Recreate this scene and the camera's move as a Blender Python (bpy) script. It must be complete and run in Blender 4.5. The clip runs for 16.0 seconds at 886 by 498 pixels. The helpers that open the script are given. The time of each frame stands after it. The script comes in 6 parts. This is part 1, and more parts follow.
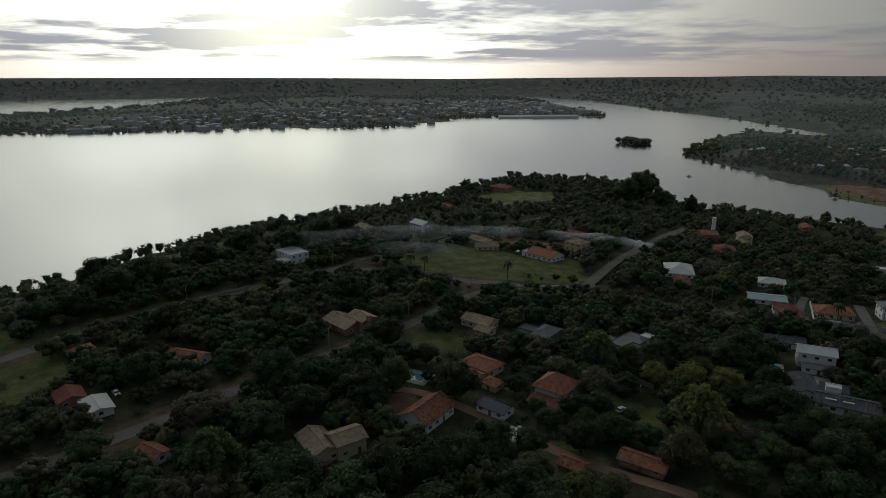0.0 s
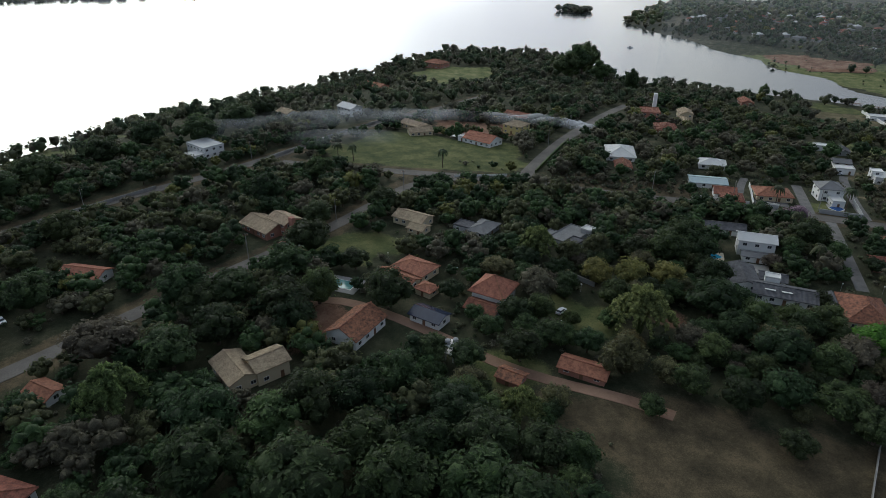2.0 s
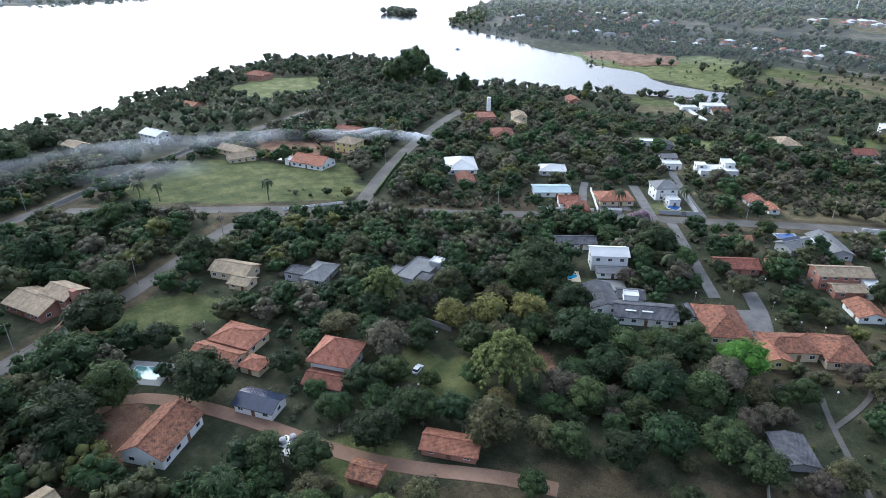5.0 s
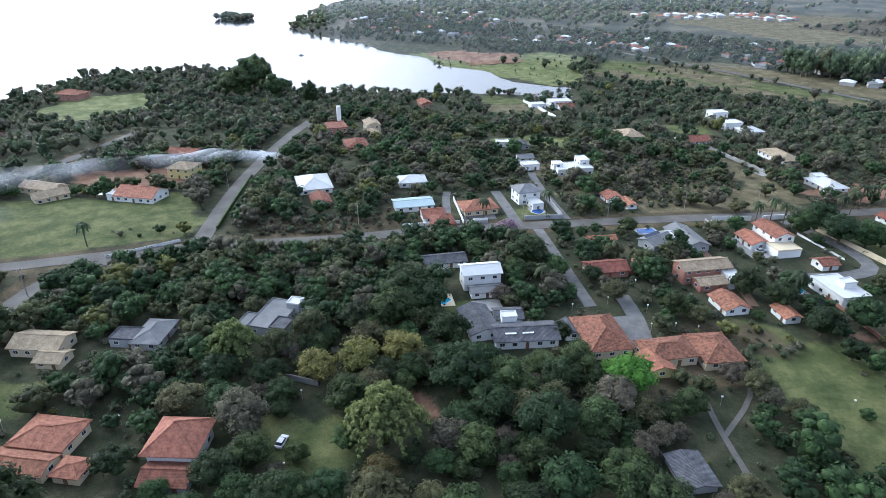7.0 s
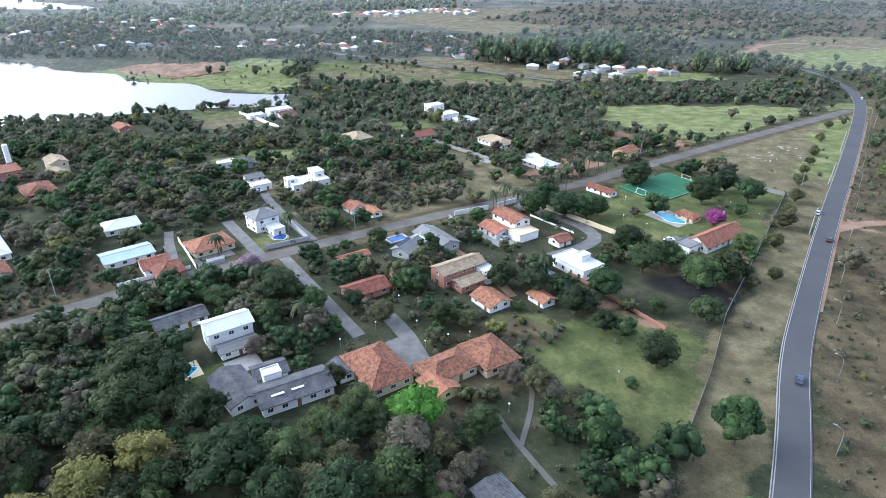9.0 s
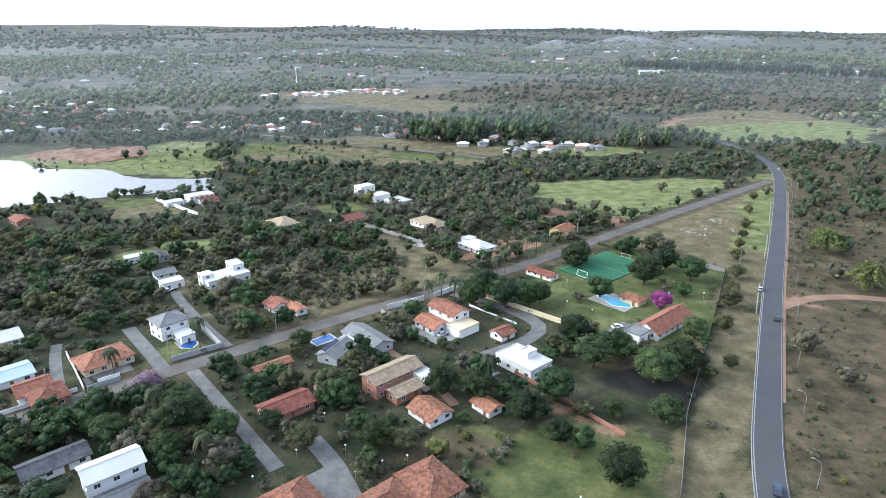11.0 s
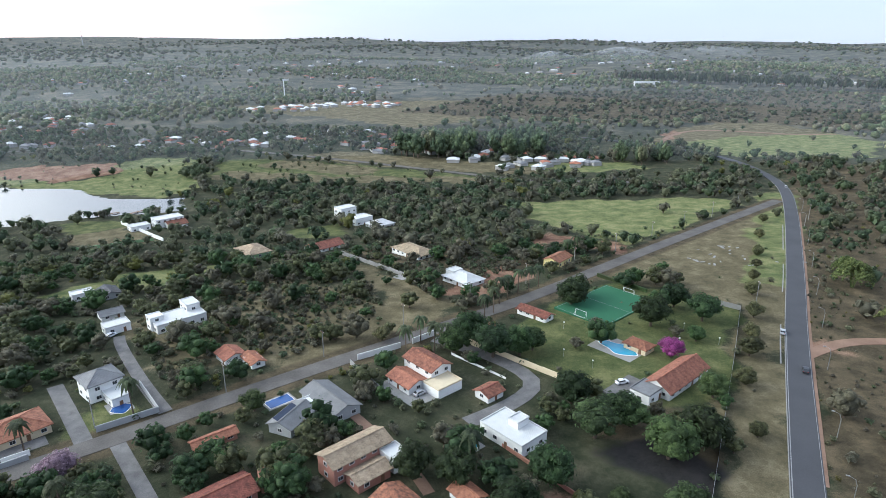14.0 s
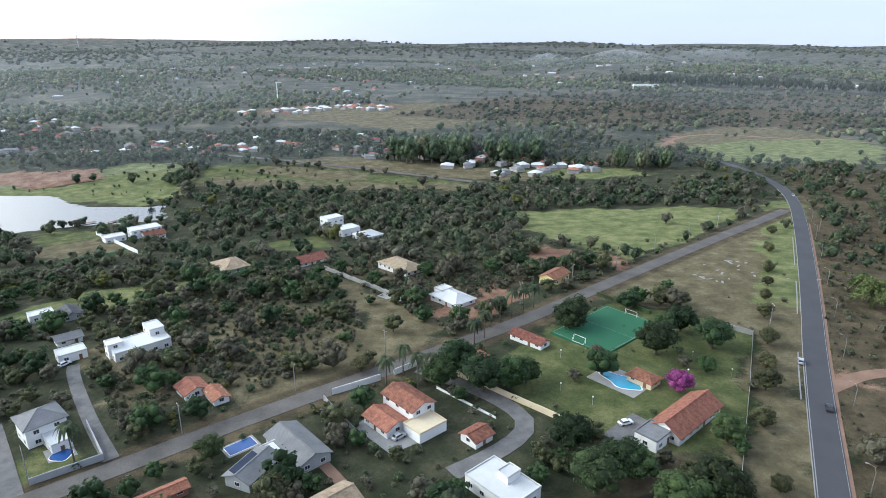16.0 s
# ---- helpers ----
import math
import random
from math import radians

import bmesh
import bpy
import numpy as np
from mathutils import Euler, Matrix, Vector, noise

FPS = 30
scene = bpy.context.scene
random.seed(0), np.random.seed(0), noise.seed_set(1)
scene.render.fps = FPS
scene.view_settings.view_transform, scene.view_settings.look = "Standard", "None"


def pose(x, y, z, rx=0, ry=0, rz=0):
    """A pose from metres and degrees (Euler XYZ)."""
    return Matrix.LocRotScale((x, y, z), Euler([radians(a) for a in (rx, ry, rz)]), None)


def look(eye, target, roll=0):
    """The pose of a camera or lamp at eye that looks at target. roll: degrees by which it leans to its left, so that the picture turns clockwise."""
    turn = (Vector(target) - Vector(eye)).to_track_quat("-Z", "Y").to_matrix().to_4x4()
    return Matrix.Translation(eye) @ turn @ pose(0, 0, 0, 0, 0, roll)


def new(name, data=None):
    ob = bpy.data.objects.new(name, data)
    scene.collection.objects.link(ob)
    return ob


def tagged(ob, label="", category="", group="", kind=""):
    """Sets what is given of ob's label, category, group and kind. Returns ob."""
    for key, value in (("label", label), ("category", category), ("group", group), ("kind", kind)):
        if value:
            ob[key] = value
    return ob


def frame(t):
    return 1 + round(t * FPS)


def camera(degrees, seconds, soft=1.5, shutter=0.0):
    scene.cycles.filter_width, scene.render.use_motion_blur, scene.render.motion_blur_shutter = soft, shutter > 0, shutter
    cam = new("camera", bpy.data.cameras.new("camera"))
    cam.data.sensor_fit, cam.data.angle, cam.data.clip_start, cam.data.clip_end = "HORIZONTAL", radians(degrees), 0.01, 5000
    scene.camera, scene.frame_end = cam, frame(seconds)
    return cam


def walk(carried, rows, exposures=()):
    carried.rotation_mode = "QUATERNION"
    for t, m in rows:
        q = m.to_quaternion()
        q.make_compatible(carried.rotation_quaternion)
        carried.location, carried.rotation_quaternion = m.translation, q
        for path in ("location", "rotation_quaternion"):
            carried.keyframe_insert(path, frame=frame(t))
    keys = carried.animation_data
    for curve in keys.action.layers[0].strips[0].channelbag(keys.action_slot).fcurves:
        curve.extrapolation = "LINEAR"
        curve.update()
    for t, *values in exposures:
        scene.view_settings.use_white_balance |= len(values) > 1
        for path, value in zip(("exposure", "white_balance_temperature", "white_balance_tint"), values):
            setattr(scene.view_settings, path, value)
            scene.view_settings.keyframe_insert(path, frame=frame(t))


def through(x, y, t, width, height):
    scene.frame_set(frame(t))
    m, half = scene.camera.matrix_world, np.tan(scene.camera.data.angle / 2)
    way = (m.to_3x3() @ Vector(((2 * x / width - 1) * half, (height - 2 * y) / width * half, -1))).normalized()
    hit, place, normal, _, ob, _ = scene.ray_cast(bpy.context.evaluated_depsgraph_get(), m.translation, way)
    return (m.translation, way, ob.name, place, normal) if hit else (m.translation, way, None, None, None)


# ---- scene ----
# ---- camera and walk ----
cam = camera(70.82, 16.0, soft=0.55)


def view(x, y, z, yaw, pitch, roll):
    """Eye, heading to the left of +y, pitch up and roll, in metres and degrees."""
    a, p = radians(yaw), radians(pitch)
    way = Vector((-math.sin(a) * math.cos(p), math.cos(a) * math.cos(p), math.sin(p)))
    return look((x, y, z), Vector((x, y, z)) + way, roll)


walk(cam, [
    (0.0, view(53.01, -150.93, 107.98, 66.27, -15.37, -0.02)),
    (0.5, view(49.07, -147.91, 107.68, 66.29, -19.40, -0.04)),
    (1.0, view(44.43, -144.58, 107.78, 66.29, -24.63, 0.07)),
    (1.5, view(40.08, -141.20, 107.75, 65.55, -26.54, -0.02)),
    (2.0, view(34.90, -137.89, 107.69, 60.45, -26.59, 0.10)),
    (2.5, view(30.24, -134.74, 107.60, 55.53, -26.61, 0.25)),
    (3.0, view(25.55, -131.20, 107.51, 50.87, -26.60, 0.28)),
    (3.2, view(24.11, -129.56, 107.49, 49.80, -26.55, 0.28)),
    (5.3, view(8.96, -112.27, 107.20, 45.00, -26.41, 0.23)),
    (5.5, view(7.51, -110.63, 107.17, 44.41, -26.41, 0.23)),
    (6.0, view(4.11, -106.02, 107.07, 40.36, -26.36, 0.26)),
    (6.5, view(1.32, -101.67, 107.00, 36.10, -26.31, 0.18)),
    (7.0, view(-1.65, -96.65, 106.47, 32.12, -26.27, 0.11)),
    (7.5, view(-4.03, -92.14, 106.13, 29.19, -26.23, 0.14)),
    (8.0, view(-6.22, -86.74, 105.90, 24.36, -26.20, 0.13)),
    (8.5, view(-8.16, -81.17, 105.30, 15.85, -26.13, 0.11)),
    (9.0, view(-10.04, -75.90, 105.27, 6.75, -26.14, 0.13)),
    (9.5, view(-11.06, -70.34, 105.17, 1.67, -25.80, 0.10)),
    (10.0, view(-11.57, -64.91, 105.08, 0.95, -23.45, 0.15)),
    (10.2, view(-11.27, -62.72, 105.05, 0.88, -22.00, 0.13)),
    (12.3, view(-8.03, -39.72, 104.74, 0.40, -18.78, 0.01)),
    (12.5, view(-7.72, -37.53, 104.71, 0.37, -18.76, 0.00)),
    (13.0, view(-6.61, -32.29, 104.62, 0.31, -18.69, -0.02)),
    (13.5, view(-5.46, -26.82, 104.56, 0.26, -18.67, -0.06)),
    (14.0, view(-4.28, -21.34, 104.46, 0.20, -18.61, -0.07)),
    (14.5, view(-3.32, -16.15, 104.41, 0.15, -18.58, -0.03)),
    (15.0, view(-2.23, -10.88, 104.38, 0.10, -18.54, 0.01)),
    (15.5, view(-1.07, -5.54, 104.27, 0.08, -18.49, -0.02)),
    (16.0, view(0.01, 0.01, 104.01, 0.03, -18.42, 0.01)),
], exposures=[(0.0, -3.42, 5400.0, 6.0), (1.0, -3.0, 5300.0, 6.0), (1.5, -2.5, 5250.0, 7.0), (2.0, -2.05, 5150.0, 9.0), (2.5, -1.53, 5080.0, 10.0),
              (3.0, -1.08, 5000.0, 12.0), (5.5, -0.66, 4800.0, 13.0), (8.0, -0.4, 4740.0, 13.0), (10.0, -0.08, 4880.0, 12.0), (12.5, -0.62, 4980.0, 11.0), (16.0, -0.69, 4980.0, 11.0)])

# ---- world and sun: dusk, a low sun behind broken cloud ----
SUN_HEADING, SUN_HEIGHT = radians(80.0), radians(6.0)
SUN_WAY = Vector((-math.sin(SUN_HEADING) * math.cos(SUN_HEIGHT), math.cos(SUN_HEADING) * math.cos(SUN_HEIGHT), math.sin(SUN_HEIGHT)))
world = bpy.data.worlds.new("dusk")
scene.world = world
world.use_nodes = True


class Nodes:
    """Short ways to add nodes to a tree and join them."""

    def __init__(self, tree):
        self.tree = tree
        tree.nodes.clear()

    def add(self, kind, inputs=(), **settings):
        n = self.tree.nodes.new(kind)
        for k, v in settings.items():
            setattr(n, k, v)
        for k, v in dict(inputs).items():
            if isinstance(v, bpy.types.NodeSocket):
                self.tree.links.new(v, n.inputs[k])
            else:
                n.inputs[k].default_value = v
        return n

    def maths(self, op, a, b=0.0):
        return self.add("ShaderNodeMath", {0: a, 1: b}, operation=op).outputs[0]

    def ramp(self, fac, stops):
        n = self.add("ShaderNodeValToRGB", {0: fac})
        r = n.color_ramp
        while len(r.elements) < len(stops):
            r.elements.new(0.5)
        for e, (p, c) in zip(r.elements, stops):
            e.position, e.color = p, (*c, 1) if len(c) == 3 else c
        return n.outputs[0]

    def mix(self, fac, a, b, blend="MIX"):
        n = self.add("ShaderNodeMix", data_type="RGBA", blend_type=blend)
        for i, v in ((0, fac), (6, a), (7, b)):
            if isinstance(v, bpy.types.NodeSocket):
                self.tree.links.new(v, n.inputs[i])
            else:
                n.inputs[i].default_value = v if i == 0 else (*v, 1)
        return n.outputs[2]

    def noise(self, vec, scale, detail=4.0, rough=0.55):
        return self.add("ShaderNodeTexNoise", {"Vector": vec, "Scale": scale, "Detail": detail, "Roughness": rough}).outputs[0]


def build_sky():
    n = Nodes(world.node_tree)
    way = n.add("ShaderNodeTexCoord").outputs["Generated"]
    sky = n.add("ShaderNodeTexSky", sky_type="NISHITA", sun_disc=False, sun_elevation=SUN_HEIGHT, sun_rotation=-SUN_HEADING, altitude=1000.0).outputs[0]
    part_ = n.add("ShaderNodeSeparateXYZ", {0: way}).outputs
    up = n.maths("MAXIMUM", part_[2], 0.0)
    flat = n.maths("ADD", up, 0.045)
    px = n.maths("DIVIDE", part_[0], flat)
    py = n.maths("DIVIDE", part_[1], flat)
    plan = n.add("ShaderNodeCombineXYZ", {0: px, 1: py, 2: 0.0}).outputs[0]
    veil = n.noise(plan, 0.24, 5, 0.5)
    bank = n.noise(plan, 0.8, 6, 0.6)
    near = n.add("ShaderNodeVectorMath", {0: way, 1: tuple(SUN_WAY)}, operation="DOT_PRODUCT").outputs["Value"]
    near = n.maths("MAXIMUM", near, 0.0)
    glow = n.maths("POWER", near, 90.0)
    wide = n.maths("POWER", near, 3.0)
    # the thin high veil: near white, warmer towards the sun
    cloud = n.mix(wide, (1.78, 1.80, 1.82), (9.6, 8.2, 5.8))
    cloud = n.mix(n.ramp(up, ((0.0, (1, 1, 1)), (0.06, (0.25, 0.25, 0.25)), (0.2, (0, 0, 0)))), cloud, n.mix(wide, (1.72, 1.66, 1.63), (8.4, 5.2, 3.5)))
    # grey-violet banks low in the sky
    dark = n.ramp(n.maths("ADD", n.maths("MULTIPLY", veil, 0.55), n.maths("MULTIPLY", bank, 0.45)), ((0.45, (0, 0, 0)), (0.54, (1, 1, 1))))
    low = n.ramp(up, ((0.015, (0, 0, 0)), (0.03, (1, 1, 1)), (0.28, (0.7, 0.7, 0.7)), (0.6, (0.2, 0.2, 0.2))))
    dark = n.maths("MULTIPLY", n.maths("MULTIPLY", dark, low), n.maths("ADD", n.maths("MULTIPLY", wide, 0.9), 0.12))
    cloud = n.mix(dark, cloud, n.mix(wide, (1.25, 1.27, 1.36), (2.9, 2.6, 3.3)))
    lit = n.add("ShaderNodeMix", {0: n.maths("MULTIPLY", glow, 0.9), 6: cloud, 7: (16.0, 14.0, 9.5, 1)}, data_type="RGBA").outputs[2]
    # the bright gap over the cloud bank, above the sun
    gap = Vector((-math.sin(SUN_HEADING) * 0.89, math.cos(SUN_HEADING) * 0.89, 0.3)).normalized()
    above = n.maths("POWER", n.maths("MAXIMUM", n.add("ShaderNodeVectorMath", {0: way, 1: tuple(gap)}, operation="DOT_PRODUCT").outputs["Value"], 0.0), 13.0)
    lit = n.mix(n.maths("MULTIPLY", above, n.maths("SUBTRACT", 1.0, n.maths("MULTIPLY", dark, 0.95))), lit, (40.0, 36.0, 27.0))
    both = n.mix(0.82, n.mix(1.0, sky, (0.09, 0.09, 0.09), "MULTIPLY"), lit)
    out = n.add("ShaderNodeBackground", {0: both, 1: 1.0})
    n.add("ShaderNodeOutputWorld", {0: out.outputs[0]})


build_sky()
sun = new("sun", bpy.data.lights.new("sun", "SUN"))
sun.data.energy, sun.data.angle, sun.data.color = 0.5, radians(70), (1.0, 0.86, 0.68)
sun.matrix_world = look(SUN_WAY * 100, (0, 0, 0))
# ---- materials ----
def surface(name, light, dark, scale=0.5, rough=0.85, fine=6.0, bump=0.3, metal=0.0, vary=0.0, waves=0.0, spec=0.3, contrast=0.25):
    """A weathered surface: two scales of noise between two colours, fine bump, a change from object to object, and courses of tiles."""
    m = bpy.data.materials.new(name)
    m.use_nodes = True
    n = Nodes(m.node_tree)
    where = n.add("ShaderNodeTexCoord").outputs["Object"]
    big = n.noise(where, scale, 4)
    small = n.noise(where, fine, 3)
    both = n.maths("ADD", n.maths("MULTIPLY", big, 0.6), n.maths("MULTIPLY", small, 0.4))
    colour = n.ramp(both, ((0.5 - contrast, dark), (0.5 + contrast, light)))
    if vary:
        chance = n.add("ShaderNodeObjectInfo").outputs["Random"]
        hue = n.add("ShaderNodeHueSaturation", {"Hue": n.maths("ADD", n.maths("MULTIPLY", n.maths("SUBTRACT", chance, 0.5), vary * 0.05), 0.5),
                                                "Value": n.maths("ADD", n.maths("MULTIPLY", n.maths("FRACT", n.maths("MULTIPLY", chance, 7.31)), vary), 1 - vary / 2), "Color": colour})
        colour = hue.outputs[0]
    height = small
    if waves:
        wave = n.add("ShaderNodeTexWave", {"Vector": where, "Scale": waves, "Distortion": 0.6, "Detail": 1.0, "Detail Scale": 1.0}, bands_direction="X").outputs[1]
        height = n.maths("ADD", wave, n.maths("MULTIPLY", small, 0.6))
    relief = n.add("ShaderNodeBump", {"Strength": bump, "Distance": 0.15, "Height": height}).outputs[0]
    b = n.add("ShaderNodeBsdfPrincipled", {"Base Color": colour, "Roughness": rough, "Metallic": metal, "Normal": relief, "Specular IOR Level": spec})
    n.add("ShaderNodeOutputMaterial", {0: b.outputs[0]})
    return m


def leafy(name, light, dark, vary=0.35, through=0.42):
    """Leaves: a change from leaf to leaf and from tree to tree, with some light passing through."""
    m = bpy.data.materials.new(name)
    m.use_nodes = True
    n = Nodes(m.node_tree)
    geo = n.add("ShaderNodeNewGeometry").outputs
    spot = n.add("ShaderNodeObjectInfo").outputs["Random"]
    patch = n.noise(geo["Position"], 0.22, 3)
    fleck = n.maths("ADD", n.maths("MULTIPLY", n.maths("SUBTRACT", n.noise(geo["Position"], 3.0, 5, 0.85), 0.5), 2.4), 0.5)
    mixed = n.maths("ADD", n.maths("MULTIPLY", geo["Random Per Island"], 0.24), n.maths("ADD", n.maths("MULTIPLY", patch, 0.36), n.maths("MULTIPLY", fleck, 0.4)))
    colour = n.ramp(mixed, ((0.32, tuple(v * 0.8 for v in dark)), (0.5, tuple((a + b) / 2 for a, b in zip(dark, light))), (0.66, tuple(v * 1.35 for v in light))))
    colour = n.add("ShaderNodeHueSaturation", {"Hue": n.maths("ADD", n.maths("MULTIPLY", spot, 0.05), 0.475),
                                               "Value": n.maths("ADD", n.maths("MULTIPLY", n.maths("FRACT", n.maths("MULTIPLY", spot, 5.7)), vary * 2), 1 - vary), "Color": colour}).outputs[0]
    relief = n.add("ShaderNodeBump", {"Strength": 0.8, "Distance": 0.16, "Height": fleck}).outputs[0]
    a = n.add("ShaderNodeBsdfPrincipled", {"Base Color": colour, "Roughness": 0.6, "Specular IOR Level": 0.25, "Normal": relief})
    t = n.add("ShaderNodeBsdfTranslucent", {0: colour})
    s = n.add("ShaderNodeMixShader", {0: through, 1: a.outputs[0], 2: t.outputs[0]})
    n.add("ShaderNodeOutputMaterial", {0: s.outputs[0]})
    return m


def land():
    """The ground: bare forest soil, with lawn, dry grass, green meadow and red earth where the cover layers say so."""
    m = bpy.data.materials.new("land")
    m.use_nodes = True
    n = Nodes(m.node_tree)
    pos = n.add("ShaderNodeNewGeometry").outputs["Position"]
    big, mid = n.noise(pos, 0.02, 5), n.noise(pos, 0.12, 5, 0.65)
    fine = n.maths("ADD", n.maths("MULTIPLY", n.noise(pos, 0.9, 5, 0.75), 0.45), n.maths("MULTIPLY", n.add("ShaderNodeMapRange", {0: n.noise(pos, 3.2, 4, 0.8), 1: 0.3, 2: 0.7, 3: 0.15, 4: 0.85}).outputs[0], 0.55))
    grain = n.maths("ADD", n.maths("MULTIPLY", mid, 0.55), n.maths("MULTIPLY", fine, 0.45))
    colour = n.ramp(grain, ((0.36, (0.018, 0.023, 0.012)), (0.5, (0.042, 0.046, 0.025)), (0.65, (0.10, 0.088, 0.055))))
    # far scrub: dry ground colour, made paler to stand in for haze
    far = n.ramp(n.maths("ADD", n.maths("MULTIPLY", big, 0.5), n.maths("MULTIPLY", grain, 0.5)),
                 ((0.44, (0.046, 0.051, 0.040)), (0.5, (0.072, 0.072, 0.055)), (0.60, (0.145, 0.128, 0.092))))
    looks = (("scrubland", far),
             ("lawn", n.ramp(grain, ((0.37, (0.036, 0.05, 0.018)), (0.5, (0.082, 0.094, 0.034)), (0.63, (0.165, 0.16, 0.068))))),
             ("dry", n.ramp(grain, ((0.36, (0.055, 0.05, 0.027)), (0.5, (0.115, 0.098, 0.054)), (0.64, (0.21, 0.178, 0.108))))),
             ("meadow", n.ramp(grain, ((0.38, (0.06, 0.085, 0.03)), (0.5, (0.13, 0.142, 0.055)), (0.62, (0.23, 0.22, 0.10))))),
             ("brown", n.ramp(grain, ((0.37, (0.034, 0.029, 0.018)), (0.5, (0.075, 0.061, 0.036)), (0.63, (0.14, 0.11, 0.065))))),
             ("ash", n.ramp(grain, ((0.4, (0.012, 0.012, 0.012)), (0.6, (0.035, 0.032, 0.03))))),
             ("earth", n.ramp(grain, ((0.36, (0.10, 0.055, 0.035)), (0.5, (0.18, 0.105, 0.068)), (0.64, (0.29, 0.20, 0.135))))))
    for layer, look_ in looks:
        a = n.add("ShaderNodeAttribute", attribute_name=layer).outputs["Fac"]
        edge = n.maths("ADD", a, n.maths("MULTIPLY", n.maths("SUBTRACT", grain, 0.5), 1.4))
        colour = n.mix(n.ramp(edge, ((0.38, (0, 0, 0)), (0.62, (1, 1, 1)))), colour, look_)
    relief = n.add("ShaderNodeBump", {"Strength": 0.7, "Distance": 0.5, "Height": grain}).outputs[0]
    b = n.add("ShaderNodeBsdfPrincipled", {"Base Color": colour, "Roughness": 0.95, "Specular IOR Level": 0.1, "Normal": relief})
    n.add("ShaderNodeOutputMaterial", {0: b.outputs[0]})
    return m


def lake_water():
    m = bpy.data.materials.new("lake_water")
    m.use_nodes = True
    n = Nodes(m.node_tree)
    pos = n.add("ShaderNodeNewGeometry").outputs["Position"]
    calm = n.ramp(n.noise(pos, 0.006, 4), ((0.42, (0.2, 0.2, 0.2)), (0.6, (1, 1, 1))))
    ripple = n.maths("MULTIPLY", n.noise(pos, 0.35, 4, 0.6), calm)
    relief = n.add("ShaderNodeBump", {"Strength": 0.06, "Distance": 0.4, "Height": ripple}).outputs[0]
    b = n.add("ShaderNodeBsdfPrincipled", {"Base Color": (0.02, 0.028, 0.03, 1), "Roughness": 0.14, "IOR": 2.25, "Specular IOR Level": 0.5, "Normal": relief})
    n.add("ShaderNodeOutputMaterial", {0: b.outputs[0]})
    return m


LAND, WATER = land(), lake_water()
ASPHALT = surface("asphalt", (0.074, 0.074, 0.078), (0.048, 0.048, 0.052), 0.08, 0.85, 3.0, 0.15)
FAR_WALL = surface("weathered_plaster", (0.5, 0.48, 0.45), (0.3, 0.29, 0.27), 0.05, 0.9, 0.15, 0.1)
OLD_ASPHALT = surface("old_asphalt", (0.145, 0.132, 0.117), (0.066, 0.060, 0.054), 0.12, 0.9, 2.5, 0.3, contrast=0.17)
PAVING = surface("grey_paving", (0.185, 0.176, 0.168), (0.085, 0.082, 0.080), 0.3, 0.9, 4.0, 0.3, contrast=0.18)
DIRT = surface("dirt_track", (0.27, 0.175, 0.12), (0.14, 0.085, 0.055), 0.15, 0.95, 2.0, 0.4)
CONCRETE = surface("concrete", (0.33, 0.32, 0.30), (0.19, 0.185, 0.175), 0.3, 0.9, 3.0, 0.2)
LINE_WHITE = surface("road_paint", (0.34, 0.34, 0.33), (0.16, 0.16, 0.16), 1.0, 0.7, 8.0, 0.1)
WHITE = surface("white_render", (0.82, 0.82, 0.80), (0.62, 0.61, 0.58), 0.25, 0.8, 5.0, 0.1, vary=0.1)
CREAM = surface("cream_render", (0.66, 0.56, 0.38), (0.50, 0.42, 0.28), 0.3, 0.85, 5.0, 0.1)
YELLOW = surface("yellow_render", (0.72, 0.62, 0.27), (0.56, 0.47, 0.2), 0.3, 0.85, 5.0, 0.1)
PINK = surface("brick_render", (0.42, 0.22, 0.16), (0.28, 0.13, 0.09), 0.3, 0.85, 6.0, 0.2, vary=0.2)
GREYWALL = surface("grey_render", (0.42, 0.43, 0.43), (0.31, 0.31, 0.31), 0.3, 0.85, 5.0, 0.1)
GREENWALL = surface("green_render", (0.30, 0.45, 0.24), (0.22, 0.34, 0.17), 0.3, 0.85, 5.0, 0.1)
TILE_OR = surface("orange_tiles", (0.42, 0.185, 0.11), (0.20, 0.085, 0.055), 0.8, 0.85, 2.2, 0.8, contrast=0.13, vary=0.3, waves=1.5)
TILE_RED = surface("red_tiles", (0.32, 0.125, 0.08), (0.13, 0.055, 0.04), 0.8, 0.85, 2.2, 0.9, contrast=0.13, vary=0.3, waves=1.5)
TILE_OLD = surface("weathered_tiles", (0.42, 0.18, 0.105), (0.13, 0.07, 0.05), 1.0, 0.9, 1.8, 1.0, contrast=0.12, vary=0.25, waves=1.5)
TILE_TAN = surface("tan_tiles", (0.46, 0.365, 0.245), (0.24, 0.185, 0.12), 0.7, 0.9, 2.2, 0.8, contrast=0.14, vary=0.2, waves=1.5)
ROOF_GREY = surface("grey_fibre_cement", (0.25, 0.25, 0.25), (0.13, 0.13, 0.13), 0.3, 0.9, 3.0, 0.6, vary=0.15, waves=0.9)
ROOF_DARK = surface("dark_fibre_cement", (0.13, 0.13, 0.14), (0.05, 0.05, 0.055), 0.35, 0.85, 1.5, 0.6, contrast=0.16, waves=0.9)
ROOF_PALE = surface("pale_metal_roof", (0.66, 0.66, 0.64), (0.48, 0.48, 0.46), 0.25, 0.7, 4.0, 0.4, vary=0.12, waves=0.9)
ROOF_BLUE = surface("blue_grey_roof", (0.40, 0.48, 0.50), (0.28, 0.35, 0.37), 0.25, 0.7, 4.0, 0.4, waves=0.9)
